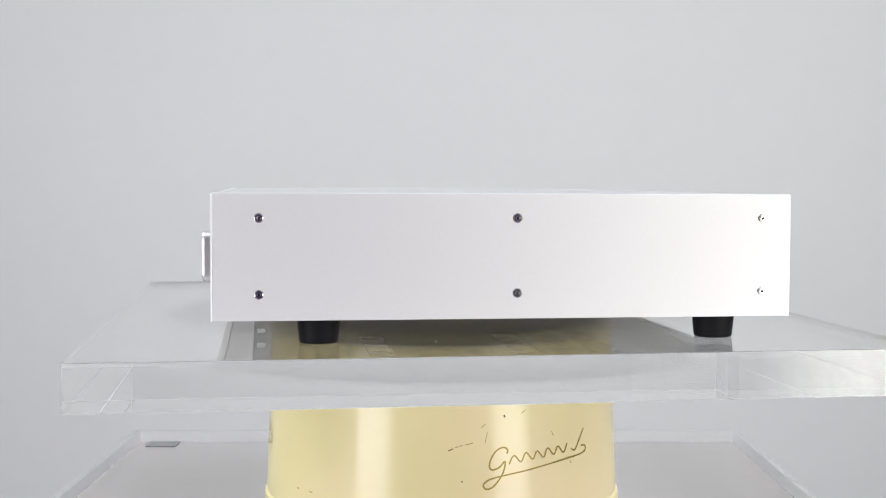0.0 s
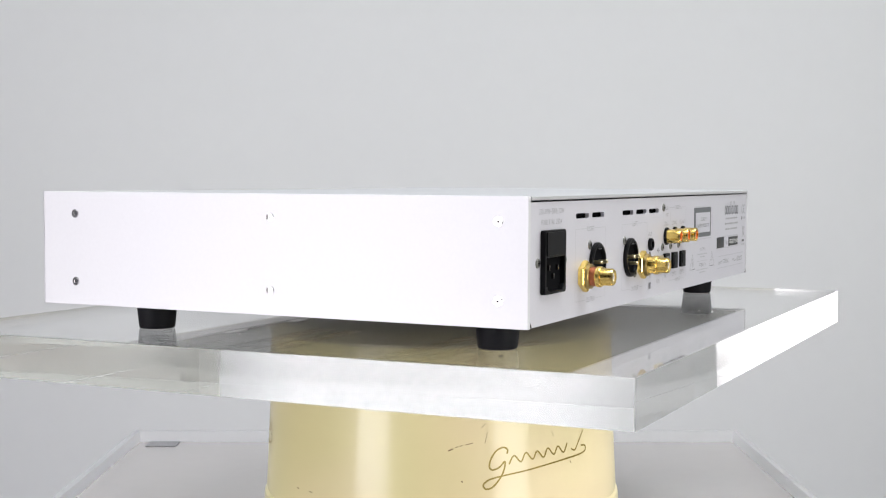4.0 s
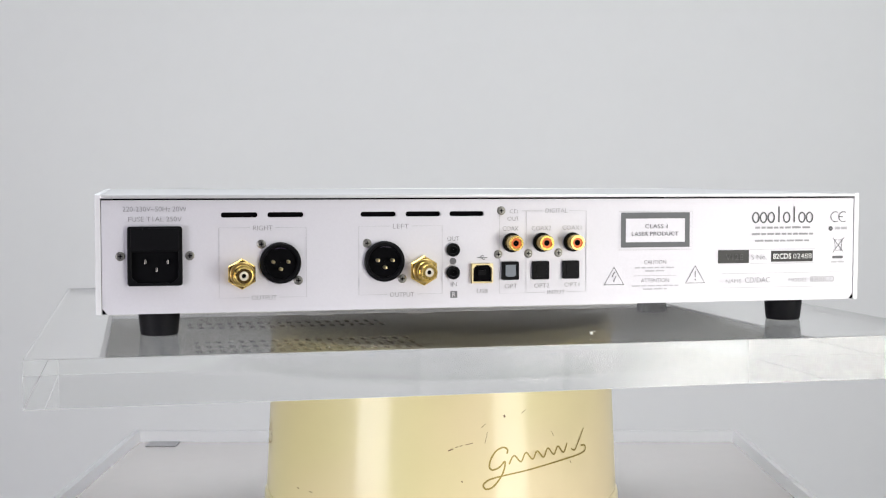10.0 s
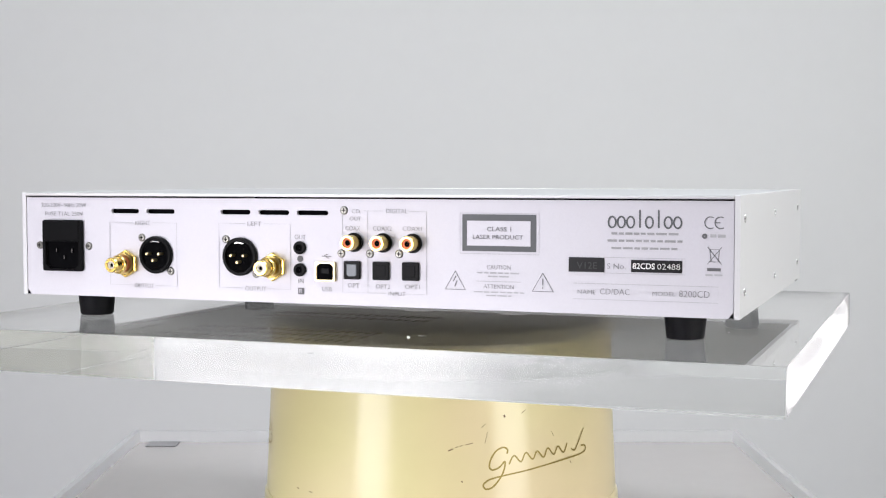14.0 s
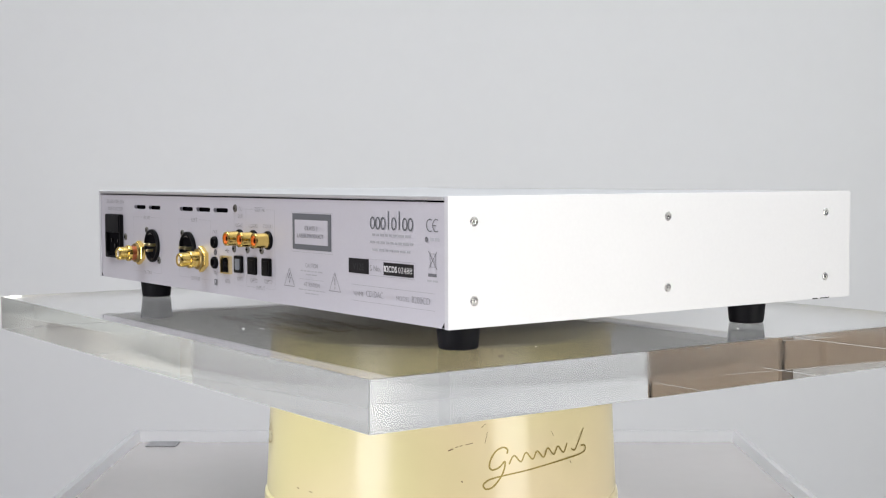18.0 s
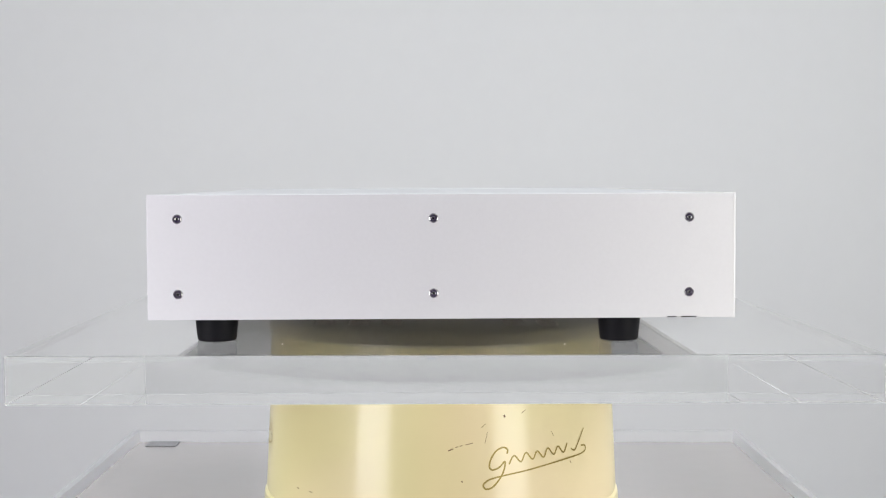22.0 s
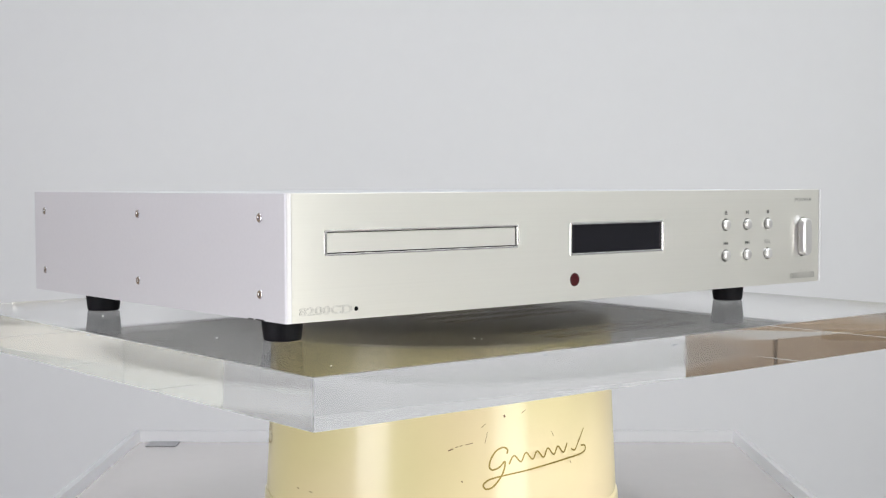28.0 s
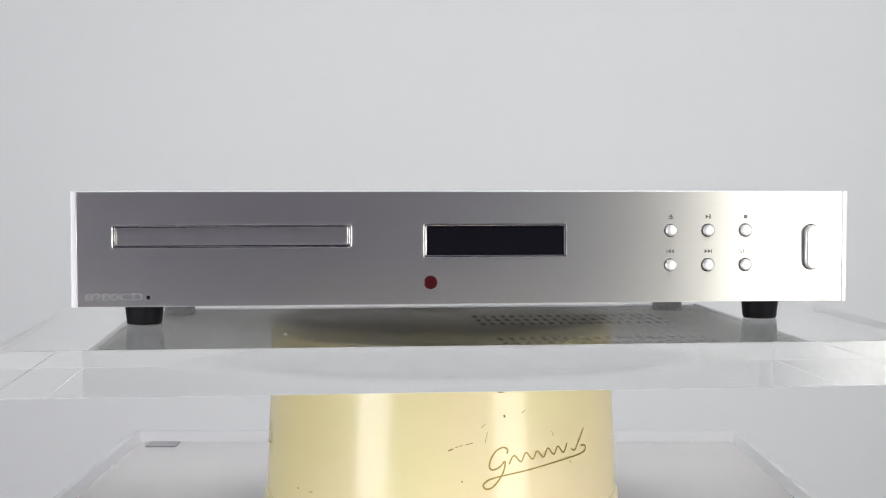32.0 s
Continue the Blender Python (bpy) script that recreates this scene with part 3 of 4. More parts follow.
plate(bm, [rrect(-0.0265, 0.0419, 0.0558, 0.0613, 0.0012), rrect(-0.0250, 0.0432, 0.0543, 0.0600, 0.0008)], -0.0032, 0.0003, FRONT, bev=0.0003)
part("display_bezel", bm, POLISH, front, "polished bevel round the display")
bm = bmesh.new()
plate(bm, [rrect(-0.0256, 0.0426, 0.0549, 0.0606)], -0.0045, -0.0008, FRONT)
part("display_window", bm, GLASS, front, "glossy black display window, unlit")
bm = bmesh.new()
lathe(bm, [(0.0001, 0.0004), (0.0034, 0.0004), (0.0038, 0.0002), (0.0039, 0.0)][::-1], n=32, m=at(FRONT, -0.0226, 0.0279))
part("sensor_window", bm, IRGLASS, front, "round dark red sensor window")
bm = bmesh.new()
lathe(bm, [(0.0012, 0.0), (0.0011, 0.0003), (0.0001, 0.0004)], n=16, m=at(FRONT, -0.1803, 0.0206))
part("indicator", bm, VOID, front, "tiny dark indicator hole")
for u in (0.1167, 0.1388, 0.1611):
    for v in (0.0569, 0.0369):
        bm = bmesh.new()
        lathe(bm, [(0.0033, -0.003), (0.0033, 0.0014), (0.0030, 0.0020), (0.0022, 0.0024), (0.0001, 0.0025)], n=28, m=at(FRONT, u, v))
        part("button", bm, SATIN, front, "small round polished button")
bm = bmesh.new()
plate(bm, [rrect(0.1959, 0.0340, 0.2053, 0.0599, 0.0047, 8)], -0.0035, 0.0050, FRONT, bev=0.0012)
part("power_button", bm, SATIN, front, "tall rounded power button")


def front_mark(name, words, u0, v0, u1, v1, material=ENGRAVE):
    bm = bmesh.new()
    lettering(bm, words, u0, v0, u1, v1, 0.00025, FRONT, bold=-0.014)
    return part(name, bm, material, front)


front_mark("legend", "POWER", 0.1909, 0.0714, 0.2106, 0.0738)
front_mark("legend", "SEL", 0.1574, 0.0437, 0.1644, 0.0460)
PF = lambda u, v: FRONT @ Vector((u, v, 0.00025))


def symbol(polys):
    bm = bmesh.new()
    for p in polys:
        bm.faces.new([bm.verts.new(PF(u, v)) for u, v in p])
    part("symbol", bm, ENGRAVE, front)


def rect(u0, v0, u1, v1):
    return [(u0, v0), (u1, v0), (u1, v1), (u0, v1)]


v = 0.0648
symbol([[(0.1153, v - 0.0003), (0.1181, v - 0.0003), (0.1167, v + 0.0015)], rect(0.1153, v - 0.0013, 0.1181, v - 0.0007)])
symbol([[(0.1373, v - 0.0013), (0.1392, v), (0.1373, v + 0.0013)], rect(0.1393, v - 0.0013, 0.1397, v + 0.0013), rect(0.1400, v - 0.0013, 0.1404, v + 0.0013)])
symbol([rect(0.1600, v - 0.0011, 0.1622, v + 0.0011)])
v = 0.0448
symbol([rect(0.1143, v - 0.0012, 0.1147, v + 0.0012), [(0.1148, v), (0.1167, v - 0.0012), (0.1167, v + 0.0012)], [(0.1168, v), (0.1187, v - 0.0012), (0.1187, v + 0.0012)]])
symbol([[(0.1368, v - 0.0012), (0.1387, v), (0.1368, v + 0.0012)], [(0.1388, v - 0.0012), (0.1407, v), (0.1388, v + 0.0012)], rect(0.1408, v - 0.0012, 0.1412, v + 0.0012)])


def emblem(u0, v0, u1, v1, place, width, material, parent):
    """A row of plain rings and bars in the place of a maker's mark."""
    step = (u1 - u0) / 8
    x = (v1 - v0) * 0.31
    for k in range(8):
        c = u0 + (k + 0.5) * step
        bm = bmesh.new()
        if k in (3, 5):
            stroke(bm, [(c, v0), (c, v1)], width, place)
            part("mark_bar", bm, material, parent)
        else:
            stroke(bm, [(c + step * 0.4 * math.cos(t * math.pi / 10), v0 + x + x * math.sin(t * math.pi / 10)) for t in range(20)], width, place, closed=True)
            part("mark_ring", bm, material, parent)


emblem(0.1865, 0.0187, 0.2145, 0.0243, PF, 0.00032, ENGRAVE, front)
bm = bmesh.new()
lettering(bm, "8200CD", -0.2150, 0.0188, -0.1830, 0.0230, 0.0001, FRONT, outline=0.012)
part("model_mark", bm, MARKMETAL, front, "faint engraved model number")

# back
bm = bmesh.new()
slots = [(-0.1567, -0.1370), (-0.1317, -0.1120), (-0.0806, -0.0607), (-0.0553, -0.0353), (-0.0303, -0.0103)]
plate(bm, [rrect(-W / 2 + 0.0033, Z0 - 0.0002, W / 2 - 0.0033, Z1 - 0.0036, 0.0003, 2)] + [rrect(a, 0.0657, b, 0.0685, 0.0013) for a, b in slots], -0.0025, -0.0005, BACK)
back = part("back_panel", bm, BACKP, player, "pale silver back panel with sockets and printing")
NB = -0.00022


def back_words(words, u0, v0, u1, v1, material=INK, n=NB, bold=0.0):
    bm = bmesh.new()
    lettering(bm, words, u0 / 1000, v0 / 1000, u1 / 1000, v1 / 1000, n, BACK, bold=bold)
    part("legend", bm, material, back)


def back_plate(name, u0, v0, u1, v1, material, n0, n1, r=0.0, hole=None, label="", parent=None):
    bm = bmesh.new()
    outs = [rrect(u0 / 1000, v0 / 1000, u1 / 1000, v1 / 1000, r)]
    if hole:
        outs.append(rrect(*[c / 1000 for c in hole], r * 0.6))
    plate(bm, outs, n0, n1, BACK)
    return part(name, bm, material, parent or back, label)


PB = lambda u, v: BACK @ Vector((u, v, NB))


def back_lines(name, lines, material=LIGHTINK, width=0.00025):
    for pts in lines:
        bm = bmesh.new()
        closed = pts[0] == pts[-1]
        stroke(bm, [(u / 1000, v / 1000) for u, v in (pts[:-1] if closed else pts)], width, PB, closed=closed)
        part(name, bm, material, back)


def back_bars(name, bars, material=LIGHTINK):
    rng = random.Random(4)
    for u0, v0, u1, v1 in bars:
        bm = bmesh.new()
        v0, v1 = min(v0, v1), max(v0, v1)
        u = u0
        while u < u1:
            e = min(u1, u + rng.uniform(2.2, 6.0)) if name == "small_print" else u1
            if u1 - e < 1.5:
                e = u1
            bm.faces.new([bm.verts.new(PB(a / 1000, b / 1000)) for a, b in rect(u, v0, e, v1)])
            u = e + 0.9
        part(name, bm, material, back)


for words, u0, v1, u1, v0 in (("220-230V~50Hz 20W", -208.1, 71.8, -174.8, 69.2), ("FUSE T1AL 250V", -205.2, 66.4, -177.4, 63.9), ("RIGHT", -139.5, 61.3, -129.0, 58.7), ("OUTPUT", -140.5, 23.3, -127, 20.8),
                              ("LEFT", -62.5, 61.6, -53.5, 59.1), ("OUTPUT", -64.3, 23.6, -50.5, 21.1), ("OUT", -31.7, 54.4, -24.7, 51.9), ("IN", -29.5, 28.9, -26.1, 26.4), ("USB", -14.4, 24.6, -8.1, 22.2),
                              ("CD", 4.6, 69.4, 9.5, 67.2), ("OUT", 3.3, 65.2, 10.2, 63.0), ("DIGITAL", 25.8, 69.8, 38.8, 67.3), ("INPUT", 27.1, 23.1, 37.5, 20.8), ("COAX", 0.6, 59.8, 9.8, 57.3),
                              ("COAX2", 17.7, 59.9, 29.1, 57.4), ("COAX1", 35.9, 60.0, 47.2, 57.6), ("OPT", 1.9, 27.2, 9.1, 24.7), ("OPT2", 19.3, 27.1, 28.1, 24.7), ("OPT1", 37.2, 27.4, 46.2, 25.0),
                              ("CAUTION", 85.7, 39.5, 99.2, 37.2), ("ATTENTION", 83.8, 28.8, 101.1, 26.6), ("S No.", 152.9, 41.9, 162.9, 39.0), ("NAME", 136.9, 27.5, 146.7, 25.2),
                              ("CD/DAC", 149.1, 28.4, 165.1, 25.3), ("MODEL", 177.3, 27.6, 189.3, 25.4), ("8200CD", 191.3, 28.5, 207.0, 25.1)):
    back_words(words, u0, v0, u1, v1, MIDINK, bold=-0.013)
back_lines("print_frame", [[(-141, 60.2), (-157.9, 60.2), (-157.9, 22.2), (-142, 22.2)], [(-127.5, 60.2), (-110.7, 60.2), (-110.7, 22.2), (-125.5, 22.2)],
                           [(-64, 60.5), (-81.7, 60.5), (-81.7, 22.5), (-66, 22.5)], [(-52, 60.5), (-34.5, 60.5), (-34.5, 22.5), (-49, 22.5)]])
back_lines("print_frame", [[(12, 68.5), (24, 68.5)], [(-1.3, 66), (-1.3, 21.9), (14.4, 21.9), (14.4, 68.5)], [(40, 68.5), (50.1, 68.5), (50.1, 22.1), (39, 22.1)], [(14.4, 22.0), (25.5, 22.0)]])
back_lines("print_frame", [[(134.4, 30.9), (211.4, 30.9), (211.4, 22.5), (134.4, 22.5), (134.4, 30.9)]])
back_lines("print_frame", [[(70.1, 67.8), (115.3, 67.8), (115.3, 45.6), (70.1, 45.6), (70.1, 67.8)]])
back_lines("print_frame", [[(79.1, 30.5), (105.4, 30.5)]])
back_bars("small_print", [(80, 35.5, 104.2, 34.8), (86.3, 33.6, 98.2, 32.9), (78.1, 24.9, 107, 24.3), (85.1, 23.0, 99.8, 22.4)])
back_bars("small_print", [(155.2, 58.4, 190.7, 57.2), (153.1, 54.6, 192.8, 53.4), (155.2, 50.6, 190.2, 49.5)], PALEINK)
back_bars("small_print", [(207.1, 58.0, 215.0, 56.4), (204.8, 37.4, 213.5, 36.5)])
back_bars("symbol", [(205.6, 40.6, 212.6, 39.0), (-29.8, 19.9, -25.8, 23.7)], INK)
back_words("R", -28.8, 20.5, -26.8, 23.1, BACKP, n=NB + 0.0002)
for cu, apex, base in ((67.2, 35.7, 25.6), (117.5, 35.8, 25.8)):
    back_lines("warning_triangle", [[(cu - 5.9, base), (cu + 5.9, base), (cu, apex), (cu - 5.9, base)]], INK, 0.0006)
back_lines("symbol", [[(67.6, 33.0), (66.0, 30.0), (68.3, 30.4), (66.9, 27.3)]], INK, 0.0006)
back_lines("symbol", [[(117.5, 32.8), (117.5, 29.2)], [(117.5, 28.2), (117.5, 27.2)]], INK, 0.0005)
back_lines("symbol", [[(207.2 + 3.0 * math.cos(radians(a)), 64 + 3.0 * math.sin(radians(a))) for a in range(60, 301, 20)],
                      [(212.4 + 3.0 * math.cos(radians(a)), 64 + 3.0 * math.sin(radians(a))) for a in range(60, 301, 20)], [(209.6, 64), (212.2, 64)]], BAND, 0.0005)
back_lines("symbol", [[(204.2 + 0.8 * math.cos(radians(a)), 57 + 0.8 * math.sin(radians(a))) for a in range(0, 361, 30)]], INK, 0.0012)
back_lines("symbol", [[(206.9, 50.2), (207.6, 43.8), (211.2, 43.8), (211.9, 50.2), (206.9, 50.2)], [(205.8, 51.4), (213.0, 42.6)], [(213.0, 51.4), (205.8, 42.6)]], INK, 0.00032)
back_lines("symbol", [[(-14.3, 42.3), (-8.4, 42.3)], [(-13, 42.3), (-11.6, 43.4), (-10.4, 43.4)], [(-12, 42.3), (-10.8, 41.3), (-9.8, 41.3)]], INK, 0.0004)
emblem(0.1530, 0.0609, 0.1927, 0.0703, PB, 0.0009, BAND, back)

label = back_plate("laser_label", 71.4, 47.0, 113.7, 67.2, BAND, -0.0005, -0.0002, label="laser warning label with a slate border")
bm = bmesh.new()
plate(bm, [rrect(0.0742, 0.0500, 0.1106, 0.0637)], -0.0003, 0.0, BACK)
part("label_field", bm, BACKP, back)
back_words("CLASS 1", 85.9, 58.0, 99.7, 60.4, n=0.0003)
back_words("LASER PRODUCT", 77.7, 53.7, 106.5, 56.0, n=0.0003)
back_plate("version_label", 131.9, 37.0, 151.4, 44.8, BLACKLABEL, -0.0005, -0.0002, label="small black version label")
back_words("V12E", 136.5, 38.8, 147.5, 42.3, DIMINK, n=0.0001)
back_lines("print_frame", [[(151.8, 45.0), (194.2, 45.0), (194.2, 36.7), (151.8, 36.7)]])
back_plate("serial_label", 165.8, 37.5, 192.7, 44.0, BLACKLABEL, -0.0005, -0.0002, label="black serial number label with white print")
back_words("82CDS", 166.7, 39.2, 178.5, 42.4, WHITEINK, n=0.0001, bold=0.02)
back_words("02488", 179.8, 39.3, 191.8, 42.2, WHITEINK, n=0.0001, bold=-0.012)

# mains inlet
inlet_bm = bmesh.new()
plate(inlet_bm, [rrect(-0.2060, 0.0296, -0.1772, 0.0613, 0.0015), [(-0.2038, 0.0340), (-0.2006, 0.0310), (-0.1826, 0.0310), (-0.1794, 0.0340), (-0.1794, 0.0478), (-0.2038, 0.0478)]], -0.0005, 0.0022, BACK, bev=0.0004)
inlet = part("mains_inlet", inlet_bm, BLACK, player, "black mains inlet with a fuse drawer")
bm = bmesh.new()
box(bm, -0.0125, 0.0125, -0.0089, 0.0087, -0.002, -0.0004, m=at(BACK, -0.1916, 0.0394))
part("socket_well", bm, VOID, inlet)
bm = bmesh.new()
box(bm, -0.0126, 0.0126, -0.0058, 0.0058, 0.0, 0.0006, bev=0.0002, m=at(BACK, -0.1916, 0.0545, 0.0022))
part("fuse_drawer", bm, BLACK, inlet)
bm = bmesh.new()
for c in (-0.1969, -0.1863):
    stroke(bm, [(c + 0.0020 * math.cos(k * math.pi / 8), 0.0537 + 0.0020 * math.sin(k * math.pi / 8)) for k in range(16)], 0.0003, lambda u, v: BACK @ Vector((u, v, 0.0029)), closed=True)
stroke(bm, [(-0.1950, 0.0545), (-0.1882, 0.0545)], 0.0003, lambda u, v: BACK @ Vector((u, v, 0.0029)))
stroke(bm, [(-0.1950, 0.0529), (-0.1882, 0.0529)], 0.0003, lambda u, v: BACK @ Vector((u, v, 0.0029)))
part("fuse_symbol", bm, BLACK, inlet)
# flat near-black triangles painted as the shade in the folded corners
for s in (-1, 1):
    bm = bmesh.new()
    e = s * (W / 2 - 0.0034)
    bm.faces.new([bm.verts.new(PB(u, v)) for u, v in ((e, Z0), (e - s * 0.0024, Z0), (e, Z0 + 0.0030))])
    part("corner_gap_shade", bm, VOID, back, "near-black triangle painted as the shade of an open panel corner")
for u, v in ((-0.1966, 0.0425), (-0.1850, 0.0423), (-0.1908, 0.0382)):
    bm = bmesh.new()
    box(bm, -0.0005, 0.0005, -0.0013, 0.0013, -0.001, 0.0010, bev=0.0002, m=at(BACK, u, v))
    part("pin", bm, PINMETAL, inlet)


def panel_screw(u, v):
    bm = bmesh.new()
    m = at(BACK, u, v, -0.0005)
    lathe(bm, [(0.0025, 0.0), (0.0023, 0.0005), (0.0017, 0.0008), (0.0001, 0.0009)], n=24, m=m)
    box(bm, -0.0012, 0.0012, -0.0003, 0.0003, 0.0007, 0.00095, m=m, mi=1)
    box(bm, -0.0003, 0.0003, -0.0012, 0.0012, 0.0007, 0.00096, m=m, mi=1)
    part("screw", bm, [PALESTEEL, VOID], player, "small cross-head panel screw")


for u, v in ((-0.2096, 0.0454), (-0.1733, 0.0454), (-0.1351, 0.0512), (-0.1151, 0.0312), (-0.0770, 0.0511), (-0.0572, 0.0311), (-0.0003, 0.0687), (-0.0021, 0.0441), (0.0157, 0.0443), (0.0336, 0.0445)):
    panel_screw(u, v)


def balanced(u, v):
    bm = bmesh.new()
    lathe(bm, [(0.0113, -0.0005), (0.0113, 0.0012), (0.0106, 0.0018), (0.0094, 0.0018), (0.0089, 0.0006), (0.0088, -0.0003), (0.0001, -0.0003)], n=48, m=at(BACK, u, v), caps=False)
    s = part("balanced_socket", bm, BLACK, player, "round black three-pin balanced output")
    bm = bmesh.new()
    lathe(bm, [(0.0088, -0.0001), (0.0001, -0.0001)], n=40, m=at(BACK, u, v), caps=False)
    part("socket_well", bm, VOID, s)
    bm = bmesh.new()
    stroke(bm, [(0.0082 * math.cos(radians(a)), 0.0082 * math.sin(radians(a))) for a in range(68, 113, 6)], 0.00035, lambda a, b: at(BACK, u, v) @ Vector((a, b, 0.0019)))
    part("latch", bm, STEEL, s)
    for du, dv in ((-0.0041, 0.0007), (0.0041, 0.0007), (0.0, -0.0032)):
        bm = bmesh.new()
        lathe(bm, [(0.0010, -0.0005), (0.0010, 0.0042), (0.0007, 0.0048), (0.0001, 0.0049)], n=12, m=at(BACK, u + du, v + dv))
        part("pin", bm, PALEGOLD, s)


balanced(-0.1249, 0.0409)
balanced(-0.0674, 0.0410)


def big_phono(u, v):
    bm = bmesh.new()
    lathe(bm, [(0.0080, -0.0005), (0.0084, 0.0004), (0.0084, 0.0022), (0.0078, 0.0028), (0.0062, 0.0028)], n=6, m=at(BACK, u, v) @ pose(0, 0, 0, 0, 0, 30))
    s = part("phono_socket", bm, GOLD, player, "large gold-plated phono output socket")
    bm = bmesh.new()
    lathe(bm, [(0.0066, 0.0029), (0.0066, 0.0045), (0.0062, 0.0048)], n=32, m=at(BACK, u, v))
    part("washer", bm, DARKGOLD, s)
    bm = bmesh.new()
    lathe(bm, [(0.0052, 0.0046), (0.0052, 0.0085), (0.0050, 0.0088)], n=32, m=at(BACK, u, v))
    part("colour_ring", bm, REDRING if u < -0.1 else GOLD, s)
    bm = bmesh.new()
    lathe(bm, [(0.0054, 0.0078), (0.0056, 0.0082), (0.0056, 0.0098), (0.0052, 0.0104), (0.0046, 0.0106), (0.0046, 0.0160), (0.0040, 0.0170), (0.0025, 0.0170), (0.0024, 0.0150)], n=32, m=at(BACK, u, v), caps=False)
    part("barrel", bm, GOLD, s)
    bm = bmesh.new()
    lathe(bm, [(0.0025, 0.0150), (0.0024, 0.0164), (0.0013, 0.0164), (0.0012, 0.0140), (0.0001, 0.0140)], n=24, m=at(BACK, u, v), caps=False)
    part("insulator", bm, PALEPLAST, s)
    bm = bmesh.new()
    lathe(bm, [(0.00125, 0.0150), (0.0001, 0.0150)], n=16, m=at(BACK, u, v), caps=False)
    part("hole", bm, VOID, s)


big_phono(-0.1458, 0.0352)
big_phono(-0.0453, 0.0356)


def small_phono(u, v):
    bm = bmesh.new()
    lathe(bm, [(0.0055, -0.0005), (0.0055, 0.0006), (0.0052, 0.0010), (0.0044, 0.0010)], n=32, m=at(BACK, u, v))
    s = part("coaxial_socket", bm, BLACK, player, "small gold coaxial digital socket with an orange centre")
    bm = bmesh.new()
    lathe(bm, [(0.0044, 0.0008), (0.0044, 0.0088), (0.0041, 0.0094), (0.0030, 0.0094), (0.0029, 0.0078)], n=32, m=at(BACK, u, v), caps=False)
    part("barrel", bm, GOLD, s)
    bm = bmesh.new()
    lathe(bm, [(0.00295, 0.0082), (0.0028, 0.0088), (0.0017, 0.0088), (0.0016, 0.0070), (0.0001, 0.0070)], n=24, m=at(BACK, u, v), caps=False)
    part("insert", bm, ORANGE, s)
    bm = bmesh.new()
    lathe(bm, [(0.00165, 0.0083), (0.0001, 0.0083)], n=16, m=at(BACK, u, v), caps=False)
    part("hole", bm, VOID, s)


for u in (0.0059, 0.0239, 0.0420):
    small_phono(u, 0.0506)


def optical(u, v, centre):
    bm = bmesh.new()
    plate(bm, [rrect(u - 0.0050, v - 0.0052, u + 0.0050, v + 0.0052, 0.0008)], -0.0005, 0.0012, BACK, bev=0.0002)
    s = part("optical_socket", bm, BLACK, player, "square black optical socket with a shutter")
    bm = bmesh.new()
    plate(bm, [[(u - 0.0030, v - 0.0026), (u - 0.0018, v - 0.0034), (u + 0.0018, v - 0.0034), (u + 0.0030, v - 0.0026), (u + 0.0030, v + 0.0034), (u - 0.0030, v + 0.0034)]], 0.0008, 0.0015, BACK, bev=0.0002)
    part("shutter", bm, centre, s)


optical(0.0049, 0.0347, SMOKE)
optical(0.0228, 0.0347, BLACK)
optical(0.0408, 0.0348, BLACK)
for v in (0.0469, 0.0341):
    bm = bmesh.new()
    lathe(bm, [(0.0038, -0.0005), (0.0038, 0.0010), (0.0033, 0.0016), (0.0022, 0.0016), (0.0020, 0.0004)], n=28, m=at(BACK, -0.0283, v), caps=False)
    s = part("jack_socket", bm, BLACK, player, "small round black jack socket")
    bm = bmesh.new()
    lathe(bm, [(0.0022, 0.0006), (0.0001, 0.0006)], n=20, m=at(BACK, -0.0283, v), caps=False)
    part("hole", bm, VOID, s)
bm = bmesh.new()
lathe(bm, [(0.0019, -0.0005), (0.0019, -0.0002), (0.0001, -0.0002)], n=16, m=at(BACK, -0.0283, 0.0405))
part("ground_dot", bm, INK, back)
bm = bmesh.new()
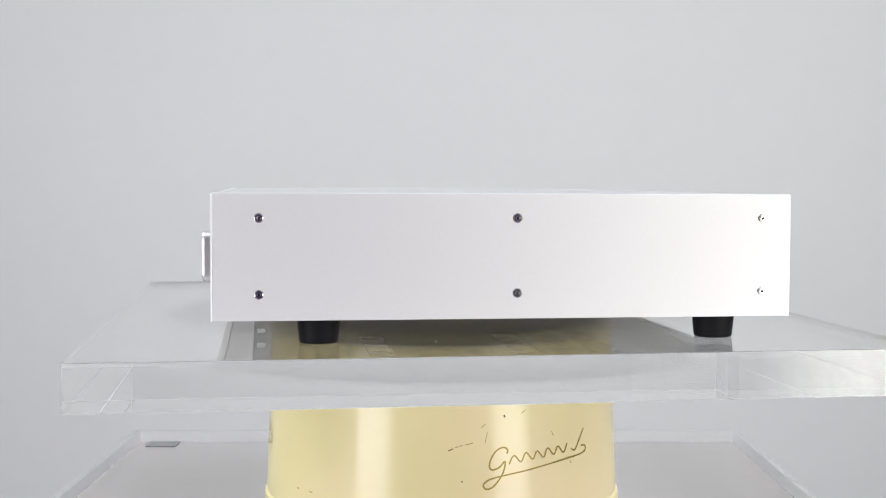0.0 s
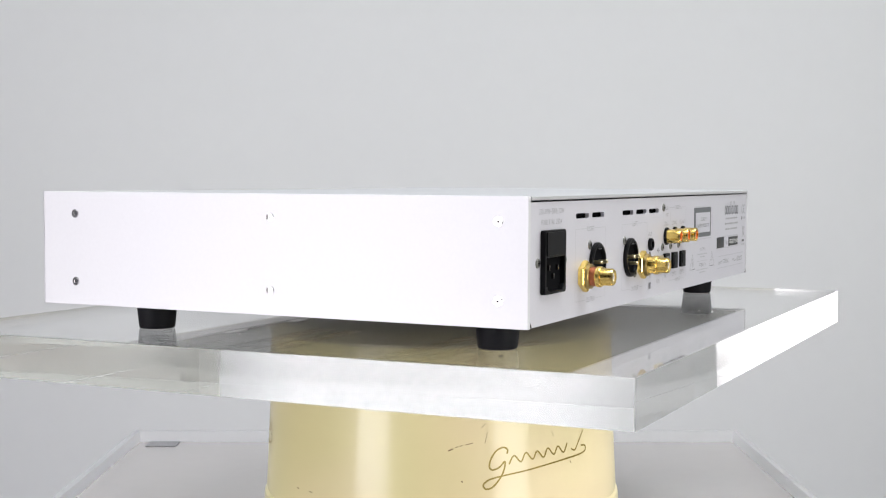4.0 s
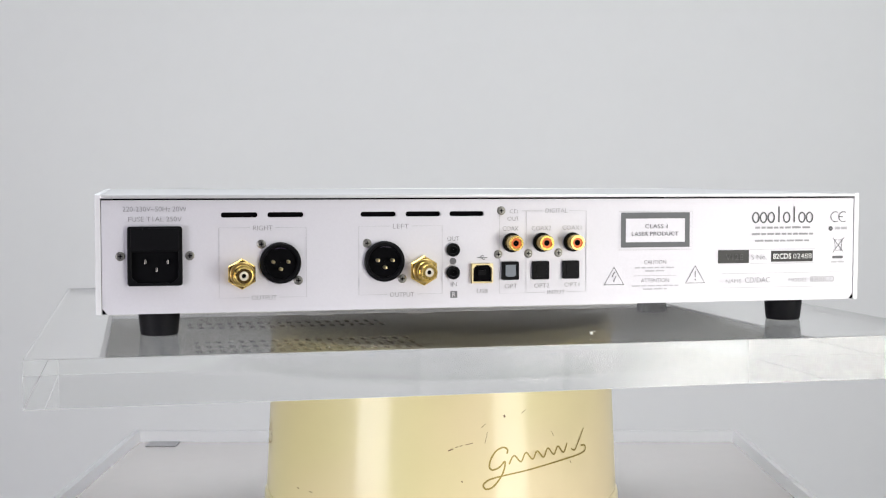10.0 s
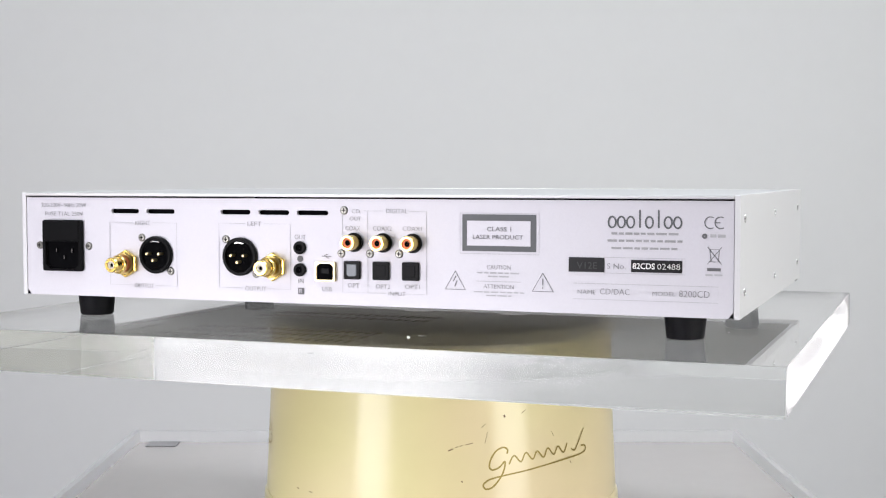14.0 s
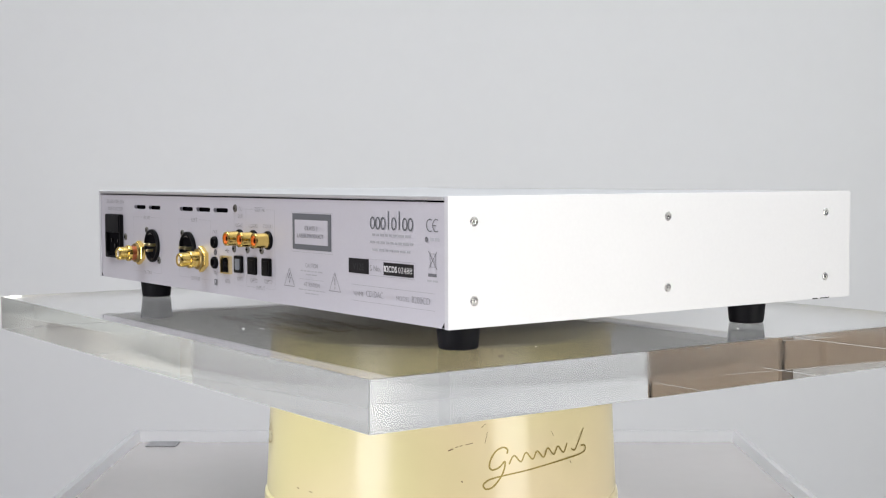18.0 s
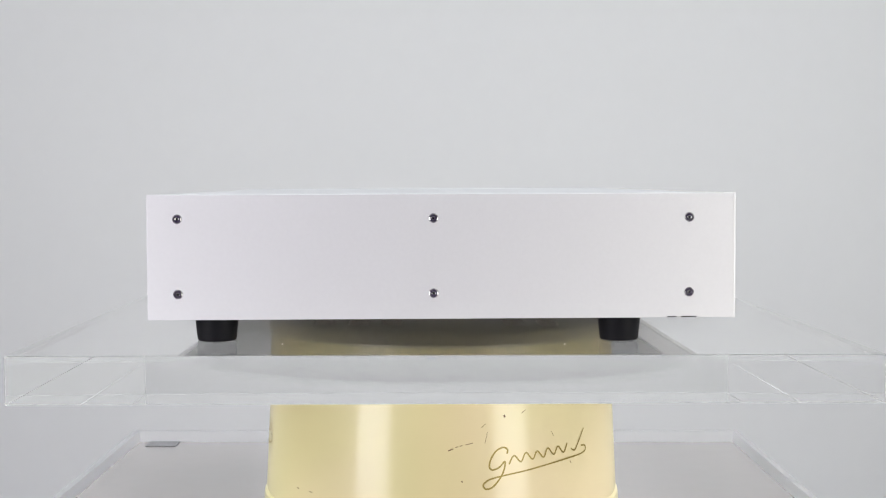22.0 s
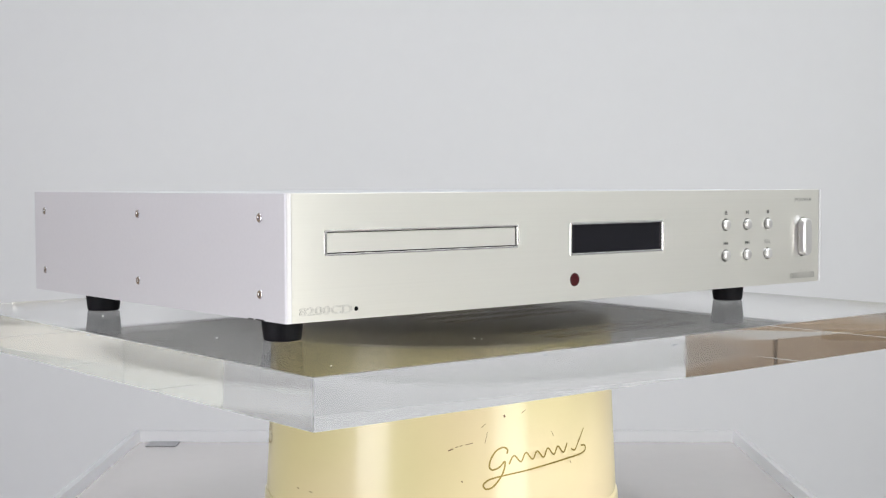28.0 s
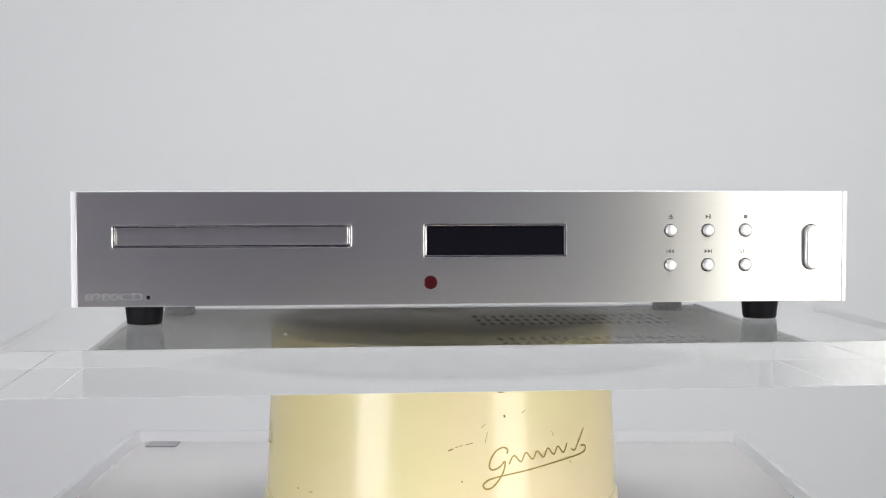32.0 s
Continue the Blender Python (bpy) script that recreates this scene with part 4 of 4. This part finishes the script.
plate(bm, [rrect(-0.0180, 0.0280, -0.0054, 0.0391, 0.0006), [(-0.0169, 0.0290), (-0.0065, 0.0290), (-0.0065, 0.0364), (-0.0083, 0.0381), (-0.0151, 0.0381), (-0.0169, 0.0364)]], -0.0005, 0.0018, BACK, bev=0.0002)
usb = part("usb_socket", bm, PALEGOLD, player, "square gold-rimmed data socket with a black centre")
bm = bmesh.new()
plate(bm, [rrect(-0.0174, 0.0286, -0.0060, 0.0385)], -0.0004, 0.0002, BACK)
part("socket_well", bm, VOID, usb)
bm = bmesh.new()
plate(bm, [rrect(-0.0140, 0.0325, -0.0094, 0.0353)], 0.0, 0.0014, BACK)
part("tongue", bm, BLACK, usb)

# feet
bm = bmesh.new()
lathe(bm, [(0.0095, 0.0), (0.0101, 0.0004), (0.0104, 0.0014), (0.0117, 0.0145), (0.0117, 0.0158), (0.003, 0.0158)], n=40)
foot = part("foot", bm, RUBBER, player, "tapered round black foot")
foot.location = (-0.1892, -0.0958, -0.0003)
for x, y, z in ((0.1892, -0.0958, -0.0003), (-0.1892, 0.1206, 0.0005), (0.1892, 0.1206, 0.0005)):
    dup(foot, player, (x, y, z))


# ---- what moves ----
LEAN = -0.225              # degrees by which the player leans back
TURN = [(0, 277.65), (1, 269.14), (2, 260.68), (3, 252.43), (4, 243.88), (5, 235.22), (6, 226.59), (7, 218.08), (8, 209.69), (9, 201.32), (10, 192.89), (11, 184.39), (12, 176.0), (13, 167.69),
        (14, 159.29), (15, 150.80), (16, 142.30), (17, 133.86), (18, 125.59), (19, 117.21), (20, 108.36), (21, 99.66), (22, 91.10), (23, 82.78), (24, 74.36), (25, 65.74), (26, 57.06), (27, 48.40),
        (28, 39.77), (29, 31.24), (30, 22.73), (31, 14.24), (32, 5.73)]


def motions():
    walk(acrylic, [(t, pose(0, 0, PLATE_Z, 0, 0, a)) for t, a in TURN])
    walk(player, [(t, pose(0, 0, PLATE_Z + 0.0001, 0, 0, a) @ pose(0.0011, 0.0041, 0, LEAN)) for t, a in TURN])


motions()
